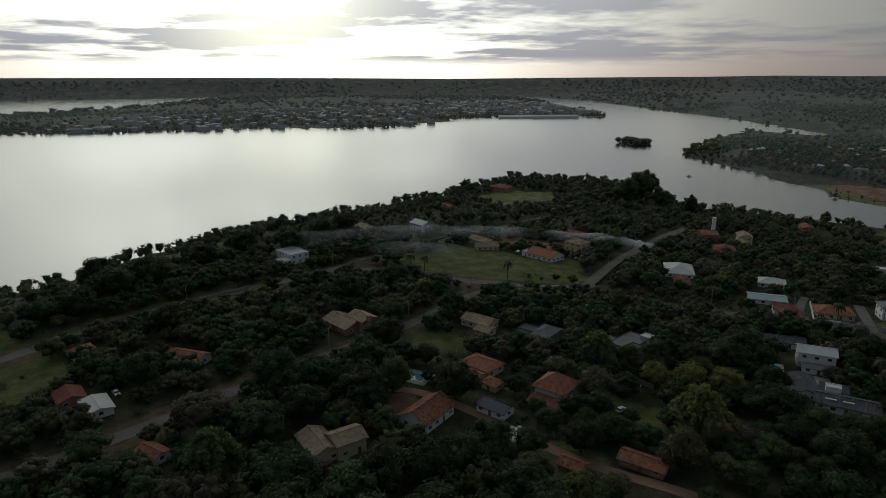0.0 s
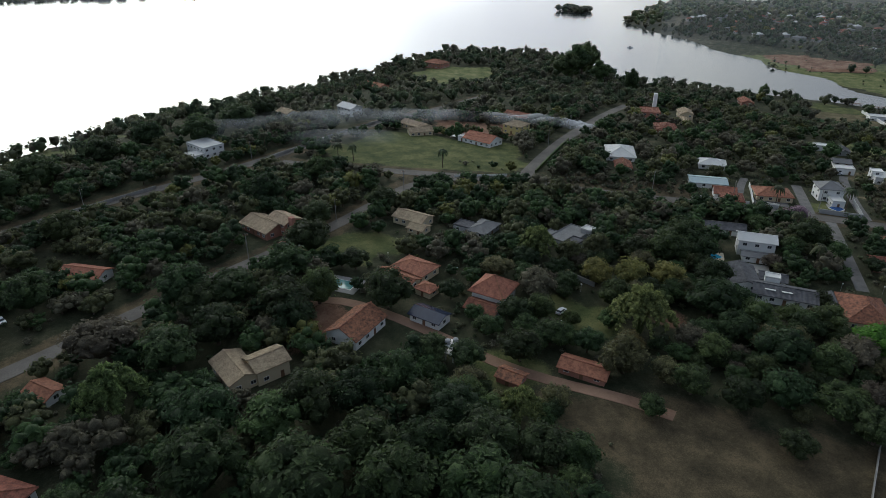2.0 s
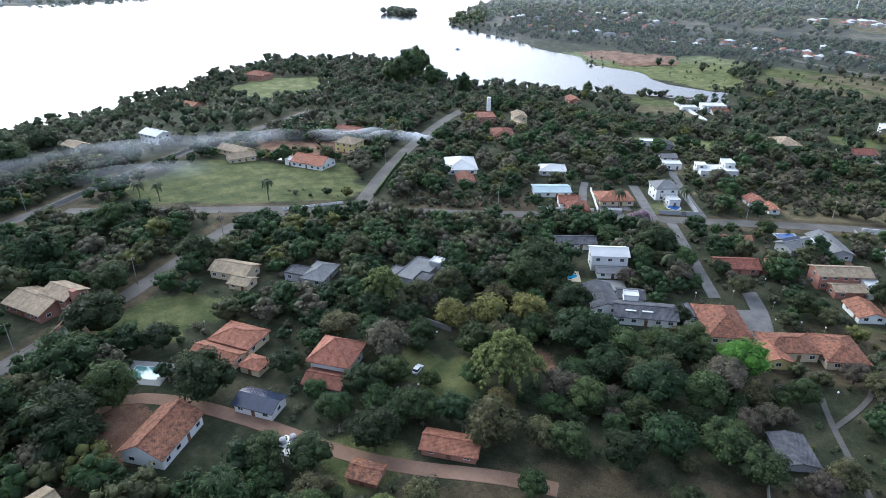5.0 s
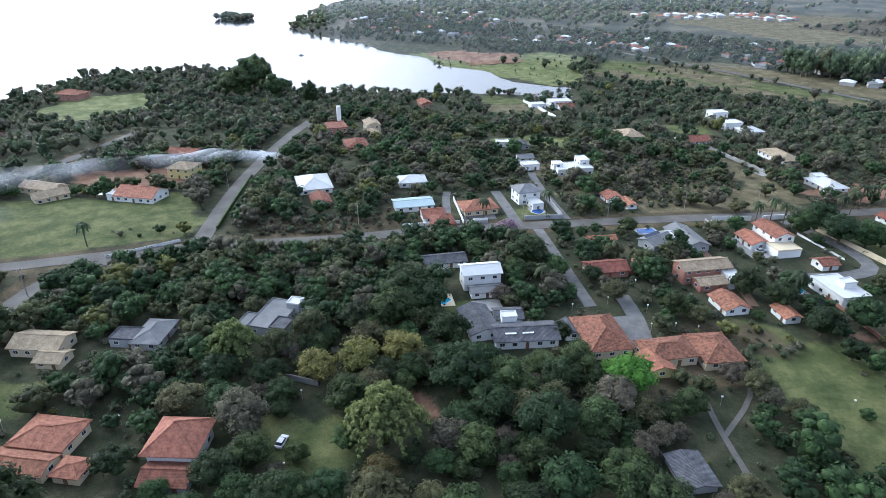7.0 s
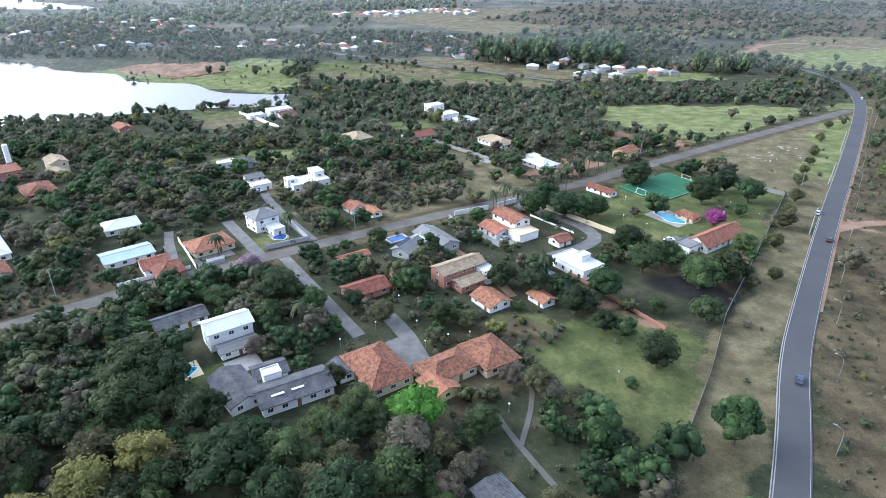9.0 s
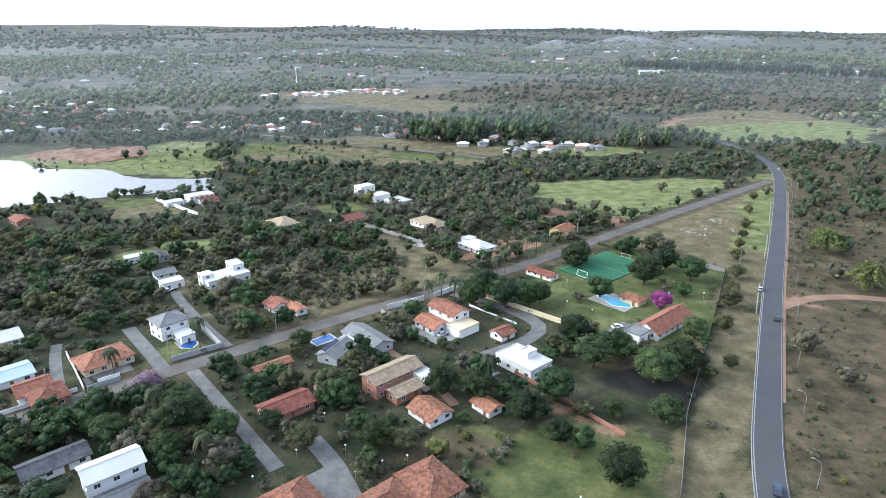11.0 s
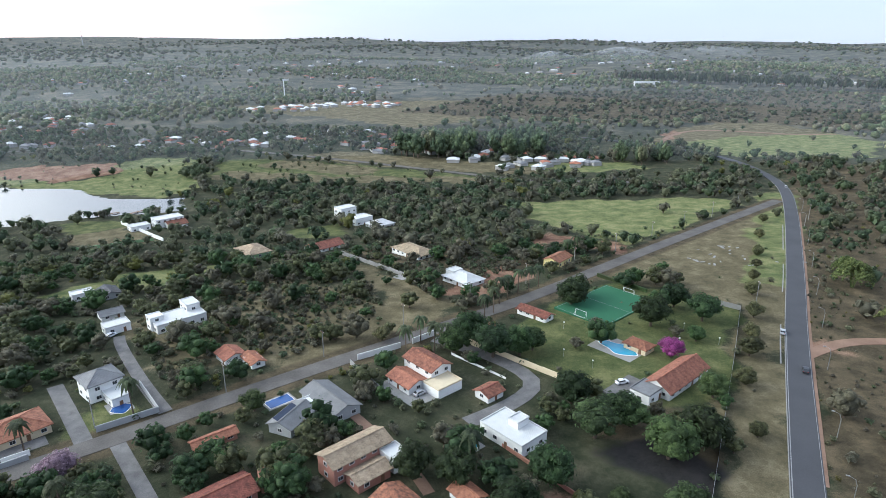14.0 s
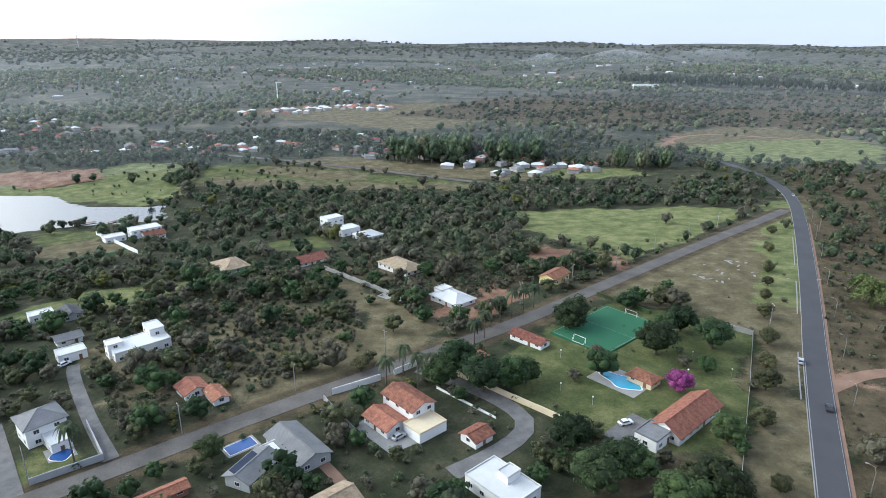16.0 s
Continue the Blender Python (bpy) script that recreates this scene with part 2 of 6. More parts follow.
SOLAR = surface("solar_glass", (0.035, 0.045, 0.075), (0.02, 0.025, 0.045), 0.5, 0.15, 3.0, 0.02, spec=0.6)
GLASS = surface("window_glass", (0.045, 0.05, 0.055), (0.02, 0.022, 0.025), 0.8, 0.06, 4.0, 0.02, spec=0.7)
WOOD = surface("door_wood", (0.22, 0.13, 0.07), (0.11, 0.06, 0.035), 0.8, 0.7, 8.0, 0.2)
POOL = surface("pool_water", (0.08, 0.36, 0.52), (0.05, 0.27, 0.43), 0.3, 0.05, 2.0, 0.05, spec=0.6)
POOL_DEEP = surface("deep_pool_water", (0.035, 0.10, 0.30), (0.02, 0.06, 0.2), 0.3, 0.05, 2.0, 0.05, spec=0.6)
POOL_GREEN = surface("green_pool_water", (0.14, 0.30, 0.28), (0.09, 0.2, 0.19), 0.3, 0.05, 2.0, 0.05, spec=0.6)
TURF = surface("artificial_turf", (0.04, 0.135, 0.065), (0.025, 0.095, 0.045), 0.08, 0.9, 3.0, 0.2)
METAL = surface("galvanised_metal", (0.45, 0.45, 0.45), (0.3, 0.3, 0.3), 1.0, 0.45, 5.0, 0.05, metal=0.6)
BARK = surface("bark", (0.15, 0.115, 0.085), (0.07, 0.055, 0.04), 1.0, 0.95, 8.0, 0.6)
BARE = surface("bare_twigs", (0.30, 0.26, 0.24), (0.17, 0.145, 0.13), 1.0, 0.95, 8.0, 0.4)
LEAF_DARK = leafy("dark_leaves", (0.063, 0.093, 0.035), (0.027, 0.043, 0.017))
LEAF_MID = leafy("green_leaves", (0.096, 0.136, 0.046), (0.042, 0.066, 0.025))
LEAF_OLIVE = leafy("olive_leaves", (0.145, 0.142, 0.062), (0.069, 0.072, 0.035))
LEAF_BROWN = leafy("dry_leaves", (0.158, 0.140, 0.096), (0.088, 0.076, 0.054))
LEAF_YELLOW = leafy("yellow_green_leaves", (0.211, 0.195, 0.059), (0.113, 0.111, 0.035))
LEAF_BRIGHT = leafy("bright_green_leaves", (0.15, 0.3, 0.04), (0.06, 0.15, 0.02), 0.1)
LEAF_BAMBOO = leafy("bamboo_leaves", (0.21, 0.25, 0.082), (0.075, 0.105, 0.038), 0.15)
LEAF_PALM = leafy("palm_fronds", (0.105, 0.127, 0.059), (0.044, 0.058, 0.028))
BLOSSOM_PURPLE = leafy("purple_blossom", (0.42, 0.1, 0.36), (0.2, 0.05, 0.17), 0.1)
BLOSSOM_PINK = leafy("pink_blossom", (0.33, 0.24, 0.28), (0.17, 0.12, 0.14), 0.1)
# lighter copies of the leaf materials above, distance haze mixed into their colour
HAZED_DARK = leafy("wood_dark_leaves", (0.109, 0.140, 0.072), (0.051, 0.067, 0.037))
HAZED_MID = leafy("wood_green_leaves", (0.132, 0.159, 0.078), (0.065, 0.081, 0.041))
HAZED_OLIVE = leafy("wood_olive_leaves", (0.185, 0.185, 0.103), (0.096, 0.099, 0.057))
HAZED_BROWN = leafy("wood_dry_leaves", (0.180, 0.168, 0.118), (0.098, 0.090, 0.064))
# ---- the lie of the land ----
LAKE_Z = -16.9
SHORE_HOME = [(-330, -700), (-340, -420), (-372, -251), (-386, -218), (-425, -180), (-477, -114), (-507, -21), (-535, 54), (-600, 155), (-655, 262),
              (-575, 357), (-470, 338), (-397, 324), (-319, 382), (-250, 413), (-203, 432), (-218, 464), (-268, 472), (-350, 500), (-455, 535),
              (-579, 583), (-709, 626), (-775, 660), (-882, 819), (-1000, 1000), (-1080, 1168)]
SHORE_FAR = [(-840, 1158), (-850, 1190), (-1306, 1426), (-2947, 2066), (-3700, 2170), (-3700, 2030), (-2904, 1738), (-1847, 1345), (-1652, 1193),
             (-1793, 877), (-1781, 687), (-1597, 598), (-1521, 405), (-1549, 202), (-1594, 14), (-1611, -227), (-1681, -498), (-1750, -900),
             (-1500, -1600), (-400, -1500)]
LAKE = np.array(SHORE_HOME + SHORE_FAR, float)
BACK_LAKE = np.array([(-2633, -678), (-2874, -437), (-3485, -115), (-4150, 200), (-4430, 340), (-4400, 60), (-4320, -500), (-4250, -1043), (-4200, -1700), (-2800, -1700)], float)
ISLAND = np.array([(-954, 668), (-984, 735), (-906, 719), (-873, 650)], float)


def inside(poly, x, y):
    """Whether the points lie in a polygon."""
    hit = np.zeros(np.shape(x), bool)
    for (ax, ay), (bx, by) in zip(poly, np.roll(poly, -1, 0)):
        cross = ((ay > y) != (by > y))
        hit ^= cross & (x < (bx - ax) * (y - ay) / (by - ay + 1e-12) + ax)
    return hit


def away(line, x, y, closed=True):
    """The distance of the points from a line or a polygon's edge."""
    line = np.asarray(line, float)
    ends = np.roll(line, -1, 0) if closed else line[1:]
    best = np.full(np.shape(x), 1e9)
    for (ax, ay), (bx, by) in zip(line, ends):
        dx, dy = bx - ax, by - ay
        u = np.clip(((x - ax) * dx + (y - ay) * dy) / (dx * dx + dy * dy + 1e-9), 0, 1)
        best = np.minimum(best, np.hypot(x - ax - u * dx, y - ay - u * dy))
    return best


def shore(x, y):
    """Metres from the water's edge, below nought on the water."""
    d1 = away(LAKE, x, y) * np.where(inside(LAKE, x, y), -1, 1)
    d2 = away(BACK_LAKE, x, y) * np.where(inside(BACK_LAKE, x, y), -1, 1)
    d3 = away(ISLAND, x, y) * np.where(inside(ISLAND, x, y), 1, -1)
    wobble = 6 * np.sin(x * 0.045 + 1.3 * np.sin(y * 0.031)) + 4 * np.sin(y * 0.083 + x * 0.02)
    far = np.clip((np.hypot(x, y) - 300) / 300, 0.15, 1)
    return np.maximum(np.minimum(d1, d2), d3) + wobble * far


def height(x, y):
    x, y = np.asarray(x, float), np.asarray(y, float)
    q = -0.55 * x + 0.83 * y
    s = np.log1p(np.exp(np.clip((q - 162) / 32, -50, 50))) * 32
    r = np.hypot(x, y)
    z = 2.6 - 0.07 * np.minimum(s, 228)
    z = z + np.clip((r - 580) / 4000, 0, 1) * 100 * np.clip((y - 0.1 * np.abs(x) - 0.4 * np.maximum(-x - 800, 0)) / (r + 1), 0, 1)
    z = z + np.clip((r - 4350) / 500, 0, 1) * 122 * np.clip(-x / (r + 1), 0, 1)
    rough = np.clip((r - 700) / 1500, 0, 1)
    z = z + rough * (9 * np.sin(x * 0.0041 + 2 * np.sin(y * 0.0023)) + 6 * np.sin(y * 0.0063 + x * 0.0031)) * np.clip((y - 0.6 * np.maximum(-x, 0)) / (r + 1), 0, 1)
    d = shore(x, y)
    u = np.clip(d / (90 + np.minimum(0.15 * np.maximum(r - 800, 0), 160)), 0, 1)
    land_z = LAKE_Z + 0.3 + (z - LAKE_Z - 0.3) * u * u * (3 - 2 * u)
    return np.where(d > 0, land_z, LAKE_Z - 0.4 - np.minimum(-d * 0.12, 3.5))


def at(x, y):
    return float(height(x, y))


def mesh_of(name, verts, faces, mats, slots=None, smooth=False):
    """A mesh from plain arrays; quads or triangles, all of one kind if faces is an array."""
    me = bpy.data.meshes.new(name)
    me.from_pydata([tuple(v) for v in verts] if not isinstance(verts, np.ndarray) else verts.tolist(), [], faces if not isinstance(faces, np.ndarray) else faces.tolist())
    for m in mats if isinstance(mats, (list, tuple)) else [mats]:
        me.materials.append(m)
    if slots is not None:
        me.polygons.foreach_set("material_index", np.asarray(slots, np.int32))
    if smooth:
        me.polygons.foreach_set("use_smooth", np.ones(len(me.polygons), bool))
    me.update()
    return me


# open ground: what covers it, by stretch of the plan
LAWNS = [[(-13, 89), (3, 92), (30, 90), (50, 79), (42, 55), (33, 38), (21, 36), (4, 55), (-8, 75)],
         [(10, 186), (36, 212), (66, 242), (104, 224), (112, 205), (92, 165), (74, 131), (56, 134), (34, 152)],
         [(-177, -82), (-182, -57), (-162, -42), (-150, -50), (-148, -70)], [(-113, 116), (-94, 132), (-90, 142), (-104, 152)],
         [(-90, 132), (-52, 164), (-48, 160), (-88, 126)], [(-70, -62), (-95, -72), (-80, -50), (-62, -46)], [(-100, 45), (-86, 62), (-80, 52), (-96, 38)],
         [(-430, -170), (-330, -250), (-300, -215), (-380, -120)], [(-100, -20), (-84, -35), (-74, -20), (-92, -5)], [(-275, 387), (-236, 405), (-218, 380), (-248, 358)], [(-228, 617), (-101, 594), (22, 535), (17, 506), (-70, 522), (-138, 524), (-200, 549), (-217, 516)],
         [(-255, -225), (-215, -255), (-160, -215), (-190, -190)], [(-118, 352), (-80, 372), (-60, 340), (-100, 330)]]
DRY = [[(66, 249), (86, 275), (224, 398), (262, 470), (250, 440), (196, 331), (159, 260), (130, 203), (97, 138), (64, 74), (50, 38), (20, -20), (5, -20), (33, 40), (57, 96), (75, 131), (113, 205), (104, 226)],
       [(-131, 205), (-117, 252), (-73, 256), (-31, 226), (-31, 195), (-63, 167), (-81, 163), (-96, 156)], [(-63, 299), (-34, 262), (-3, 214), (-8, 187), (-52, 156), (-62, 166), (-29, 197), (-34, 235)],
       [(-358, 1047), (-142, 1106), (123, 1080), (60, 900), (-47, 815), (-183, 911), (-317, 976)], [(-248, 358), (-218, 380), (-182, 346), (-221, 327)], [(254, 729), (315, 823), (457, 855), (470, 760), (330, 740)],
       [(230, 720), (400, 880), (480, 700), (330, 690)], [(-160, 620), (60, 540), (110, 560), (40, 600), (-120, 660)], [(-190, 580), (-80, 540), (-60, 570), (-170, 610)], [(-205, 560), (-100, 536), (40, 530), (40, 510), (-80, 505), (-215, 525)]]
MEADOWS = [[(38, 423), (193, 412), (205, 398), (188, 380), (97, 301), (60, 345)], [(-326, 588), (-309, 620), (-268, 617), (-225, 550), (-215, 500), (-232, 468), (-318, 486), (-400, 512), (-455, 545), (-440, 566), (-349, 520), (-303, 544)],
           [(-520, 120), (-560, 190), (-505, 235), (-455, 190), (-470, 140)], [(261, 700), (330, 740), (470, 760), (468, 660), (398, 560), (290, 600)], [(-192, 238), (-170, 275), (-120, 285), (-135, 250)],
           [(70, 590), (180, 600), (190, 560), (90, 550)], [(130, 240), (175, 330), (225, 420), (260, 420), (200, 300), (170, 220)]]
GREENS = [[(-287, -31), (-312, 20), (-248, 73), (-217, 56), (-204, 36), (-232, 0), (-261, -29)], [(-50, -30), (-30, -15), (-28, -30), (-44, -44)]]
EARTH = [[(-440, 562), (-412, 575), (-369, 581), (-326, 588), (-305, 548), (-349, 524), (-400, 535)], [(121, 170), (126, 180), (136, 182), (135, 175)], [(250, 720), (270, 770), (300, 800), (270, 730)],
         [(-8, 225), (16, 265), (40, 245), (10, 222)], [(56, 330), (98, 300), (84, 285), (45, 300)], [(20, 100), (40, 82), (36, 78), (14, 100)], [(-84, 2), (-72, 10), (-60, 0), (-76, -12)],
         [(-132, -88), (-120, -78), (-104, -90), (-118, -104)], [(-330, 60), (-290, 105), (-262, 85), (-300, 45)]]
HILL = [(-73, 967), (123, 1206), (899, 1300), (536, 760), (440, 850), (319, 856), (166, 857), (60, 900)]
BROWN = [HILL, [(-60, -50), (-52, -26), (-31, -12), (-9, 2), (5, 8), (60, -10), (60, -90), (0, -85), (-35, -58)],
         [(60, 38), (74, 75), (126, 182), (150, 235), (217, 357), (330, 600), (420, 420), (260, 60), (160, -60)], [(-200, 60), (-140, 120), (-120, 100), (-180, 40)],
         [(-25, 30), (10, 85), (-8, 88), (-30, 70)], [(0, 235), (-20, 262), (-58, 300), (-30, 330), (40, 270)], [(46, 136), (70, 128), (60, 112), (40, 122)]]


MAIN = [(-20, -150), (13, -66), (41, 2), (56, 38), (69, 74), (83.5, 104), (122, 181), (155, 243), (215.5, 361), (248, 430), (264, 480), (275, 540), (276, 610), (258, 660), (215, 705), (130, 760), (40, 800)]
STREET = [(224, 395), (84, 271), (35, 224), (-14, 186), (-53, 157), (-95, 122), (-125, 99), (-158, 64), (-197, 34), (-238, -14), (-278, -58)]
WEST_STREET = [(-190, -270), (-217, -219), (-245, -181), (-264, -131), (-282, -69), (-337, 27), (-362, 82), (-400, 150)]

WOOD_STREET = [(-205, 25), (-219, -8), (-199, -42), (-186, -66), (-172, -100), (-158, -135), (-142, -168), (-130, -200), (-118, -240)]


def build_ground():
    def steps(lo, hi, step, limit):
        side, s = [hi], step
        while side[-1] < limit:
            s *= 1.09
            side.append(side[-1] + min(s, 160))
        other, s = [lo], step
        while other[-1] > -limit:
            s *= 1.09
            other.append(other[-1] - min(s, 160))
        return np.array(other[:0:-1] + list(np.arange(lo, hi, step)) + side)

    xs, ys = steps(-500, 260, 4.5, 5600), steps(-240, 660, 4.5, 5600)
    gx, gy = np.meshgrid(xs, ys)
    x, y = gx.ravel(), gy.ravel()
    verts = np.stack([x, y, height(x, y)], 1)
    w, h = len(xs), len(ys)
    i = np.arange(w * h).reshape(h, w)
    faces = np.stack([i[:-1, :-1], i[:-1, 1:], i[1:, 1:], i[1:, :-1]], -1).reshape(-1, 4)
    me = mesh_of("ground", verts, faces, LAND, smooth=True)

    def layer(name, polys, soft=5.0):
        v = np.zeros(len(x))
        wx = x + 3.5 * np.sin(y * 0.11 + 1.7 * np.sin(x * 0.07)) + 2.2 * np.sin(y * 0.31 + x * 0.12)
        wy = y + 3.5 * np.sin(x * 0.10 + 1.5 * np.sin(y * 0.08)) + 2.2 * np.sin(x * 0.29 - y * 0.15)
        for p in polys:
            p = np.array(p, float)
            d = away(p, wx, wy) * np.where(inside(p, wx, wy), 1, -1)
            v = np.maximum(v, np.clip(0.5 + d / (2 * soft), 0, 1))
        if name == "brown":
            for line in (STREET, WEST_STREET, WOOD_STREET):
                v = np.maximum(v, np.clip(1.3 - (away(line, x, y, False) - 3) / 6, 0, 1))
        a = me.attributes.new(name, "FLOAT", "POINT")
        a.data.foreach_set("value", v.astype(np.float32))

    layer("lawn", LAWNS + GREENS)
    layer("dry", DRY)
    layer("meadow", MEADOWS)
    layer("brown", BROWN, 8)
    layer("earth", EARTH)
    layer("ash", [[(39, 115), (48, 120), (64, 112), (60, 103), (45, 101)]])
    # grows with distance, bringing in the haze-paled scrub colour
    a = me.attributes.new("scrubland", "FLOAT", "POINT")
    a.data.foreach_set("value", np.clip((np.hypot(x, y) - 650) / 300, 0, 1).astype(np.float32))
    tagged(new("ground", me), "dark soil and dry grass land around a lake", "ground", kind="structure")


build_ground()
bm = bmesh.new()
bmesh.ops.create_circle(bm, cap_ends=True, segments=64, radius=6500)
me = bpy.data.meshes.new("lake")
bm.to_mesh(me)
bm.free()
me.materials.append(WATER)
lake = tagged(new("lake", me), "calm pale lake reflecting the evening sky", "lake", kind="structure")
lake.location = (0, 0, LAKE_Z)


# ---- roads and tracks ----
def resample(line, step):
    line = np.array(line, float)
    for _ in range(2):
        cut = [line[0]]
        for a, b in zip(line[:-1], line[1:]):
            cut += [a * 0.75 + b * 0.25, a * 0.25 + b * 0.75]
        line = np.array(cut + [line[-1]])
    seg = np.hypot(*np.diff(line, axis=0).T)
    s = np.r_[0, np.cumsum(seg)]
    u = np.linspace(0, s[-1], max(2, int(s[-1] / step)))
    return np.stack([np.interp(u, s, line[:, 0]), np.interp(u, s, line[:, 1])], 1)


def strip_mesh(line, width, lift, thick, offset=0.0, step=5.0, dashes=0):
    """A ribbon that lies on the land, with real sides."""
    p = resample(line, step)
    t = np.gradient(p, axis=0)
    t /= np.hypot(*t.T)[:, None]
    side = np.stack([-t[:, 1], t[:, 0]], 1)
    a, b = p + side * (offset + width / 2), p + side * (offset - width / 2)
    m = (a + b) / 2
    z = np.maximum.reduce([height(*a.T), height(*b.T), height(*m.T)]) + lift
    n = len(p)
    v = np.concatenate([np.c_[a, z], np.c_[b, z], np.c_[a, z - thick], np.c_[b, z - thick]])
    faces = []
    for k in range(n - 1):
        if dashes and k % (2 * dashes) >= dashes:
            continue
        faces += [(k, k + n, k + n + 1, k + 1), (k, k + 1, k + 1 + 2 * n, k + 2 * n), (k + n, k + 3 * n, k + 1 + 3 * n, k + 1 + n)]
    return v, faces


ROADS = []


def road(name, label, line, width, mat, lift=0.12):
    v, fcs = strip_mesh(line, width, lift, 0.6)
    ROADS.append((np.array(line, float), width))
    return tagged(new(name, mesh_of(name, v, fcs, mat)), label, "road", kind="structure")


road("road", "dark asphalt two-lane road with white edge lines", MAIN, 7.6, ASPHALT, 0.2)
road("street", "worn grey asphalt street between gardens", STREET, 7.0, OLD_ASPHALT)
road("street", "worn grey asphalt street near the shore", WEST_STREET, 7.0, OLD_ASPHALT)
road("street", "worn grey asphalt street through trees", WOOD_STREET, 6.5, OLD_ASPHALT)
road("street", "worn grey asphalt street climbing from the lake", [(-196, 36), (-235, 87), (-261, 125), (-303, 192), (-325, 235)], 7.0, OLD_ASPHALT)
road("lane", "narrow grey paved lane", [(-92, 120), (-77, 102), (-62, 84), (-52, 72)], 4.0, PAVING)
road("lane", "curved grey paved cul-de-sac", [(-8, 183), (11, 169), (22, 157), (24, 148), (15, 138), (2, 129)], 5.5, PAVING)
road("lane", "grey paved driveway", [(-100, 119), (-117, 139), (-129, 153)], 4.6, PAVING)
road("lane", "grey paved driveway to a white garage", [(-86, 136), (-98, 150), (-112, 168), (-125, 186), (-128, 192)], 4.0, PAVING)
road("lane", "grey paved driveway", [(-125, 104), (-142, 129), (-148, 140)], 3.6, PAVING)
road("lane", "reddish dirt track", [(-128, -100), (-137, -88), (-127, -77), (-103, -65), (-81, -57), (-67, -49), (-51, -36), (-40, -30)], 4.0, DIRT)
road("lane", "pale gravel path", [(12, 8), (5, 18), (-4, 31), (-9, 39), (-11, 43)], 1.5, OLD_ASPHALT)
road("lane", "pale gravel path between shrubs", [(-5, 33), (-3, 43), (-2, 51), (-3, 58)], 1.3, OLD_ASPHALT)
road("lane", "reddish dirt track", [(118, 168), (140, 180), (170, 176), (230, 150), (320, 120)], 5.0, DIRT)
road("lane", "brown dirt track beside a hedge", [(-42, 148), (-28, 130), (-14, 112), (-8, 100)], 3.0, DIRT)
road("lane", "grey paved yard drive", [(-32, 62), (-38, 74), (-46, 84)], 5.0, PAVING)
road("lane", "far dirt road", [(240, 690), (275, 760), (330, 800), (420, 760), (470, 740)], 6.0, DIRT)
road("lane", "far paved road behind fields", [(-480, 640), (-330, 690), (-200, 650), (-60, 590), (60, 520), (170, 480)], 7.0, OLD_ASPHALT)
for name, off in (("edge_line", 3.4), ("edge_line", -3.45)):
    v, fcs = strip_mesh(MAIN[:11], 0.22 if off > 0 else 0.12, 0.235, 0.03, off)
    tagged(new(name, mesh_of(name, v, fcs, LINE_WHITE)), "faded white painted edge line", "road marking", kind="structure")
v, fcs = strip_mesh(MAIN[:11], 0.22, 0.27, 0.6, 3.92)
tagged(new("kerb", mesh_of("kerb", v, fcs, CONCRETE)), "pale concrete kerb and gutter", "kerb", kind="structure")
v, fcs = strip_mesh(MAIN[5:9], 0.9, 0.13, 0.6, -4.25)
tagged(new("shoulder", mesh_of("shoulder", v, fcs, DIRT)), "reddish bare earth shoulder beside the asphalt", "road shoulder", kind="structure")
for lo, hi in ((160, 196), (222, 262), (280, 330)):
    ys = np.arange(lo, hi, 6.0)
    v, fcs = strip_mesh([(np.interp(q, [p[1] for p in MAIN], [p[0] for p in MAIN]), q) for q in ys], 0.4, 0.2, 0.6, 5.2)
    tagged(new("gutter", mesh_of("gutter", v, fcs, CONCRETE)), "pale concrete gutter along the verge", "gutter", kind="structure")
# ---- houses ----
FOOT = []


def part(name, verts, faces, mat, parent, label=""):
    """One mesh as a part under a thing or a part; the geometry is given about the thing's base."""
    ob = new(name, mesh_of(name, verts, faces, mat))
    ob.parent = parent
    return tagged(ob, label)


def box(cx, cy, z0, z1, l, w, yaw=0.0):
    c, s = math.cos(radians(yaw)), math.sin(radians(yaw))
    v = [(cx + c * a * l / 2 - s * b * w / 2, cy + s * a * l / 2 + c * b * w / 2, z) for z in (z0, z1) for a, b in ((-1, -1), (1, -1), (1, 1), (-1, 1))]
    return v, [(3, 2, 1, 0), (4, 5, 6, 7), (0, 1, 5, 4), (1, 2, 6, 5), (2, 3, 7, 6), (3, 0, 4, 7)]


def join(*solids):
    v, f = [], []
    for sv, sf in solids:
        f += [tuple(i + len(v) for i in face) for face in sf]
        v += list(sv)
    return v, f


def turned(verts, cx, cy, yaw):
    c, s = math.cos(radians(yaw)), math.sin(radians(yaw))
    return [(cx + c * x - s * y, cy + s * x + c * y, z) for x, y, z in verts]


def unit_window(w, h):
    bar = 0.09
    f = join(box(0, 0, 0, bar, w, 0.16), box(0, 0, h - bar, h, w, 0.16), box(-w / 2 + bar / 2, 0, bar, h - bar, bar, 0.16), box(w / 2 - bar / 2, 0, bar, h - bar, bar, 0.16), box(0, 0, bar, h - bar, 0.05, 0.1))
    return mesh_of("window", *f, WHITE), mesh_of("pane", *box(0, 0, bar, h - bar, w - 2 * bar, 0.05), GLASS)


WINDOW = unit_window(1.5, 1.25)
DOOR = mesh_of("door", *join(box(0, 0, 0, 2.15, 1.0, 0.12), box(0.36, -0.09, 1.0, 1.06, 0.06, 0.06)), WOOD)


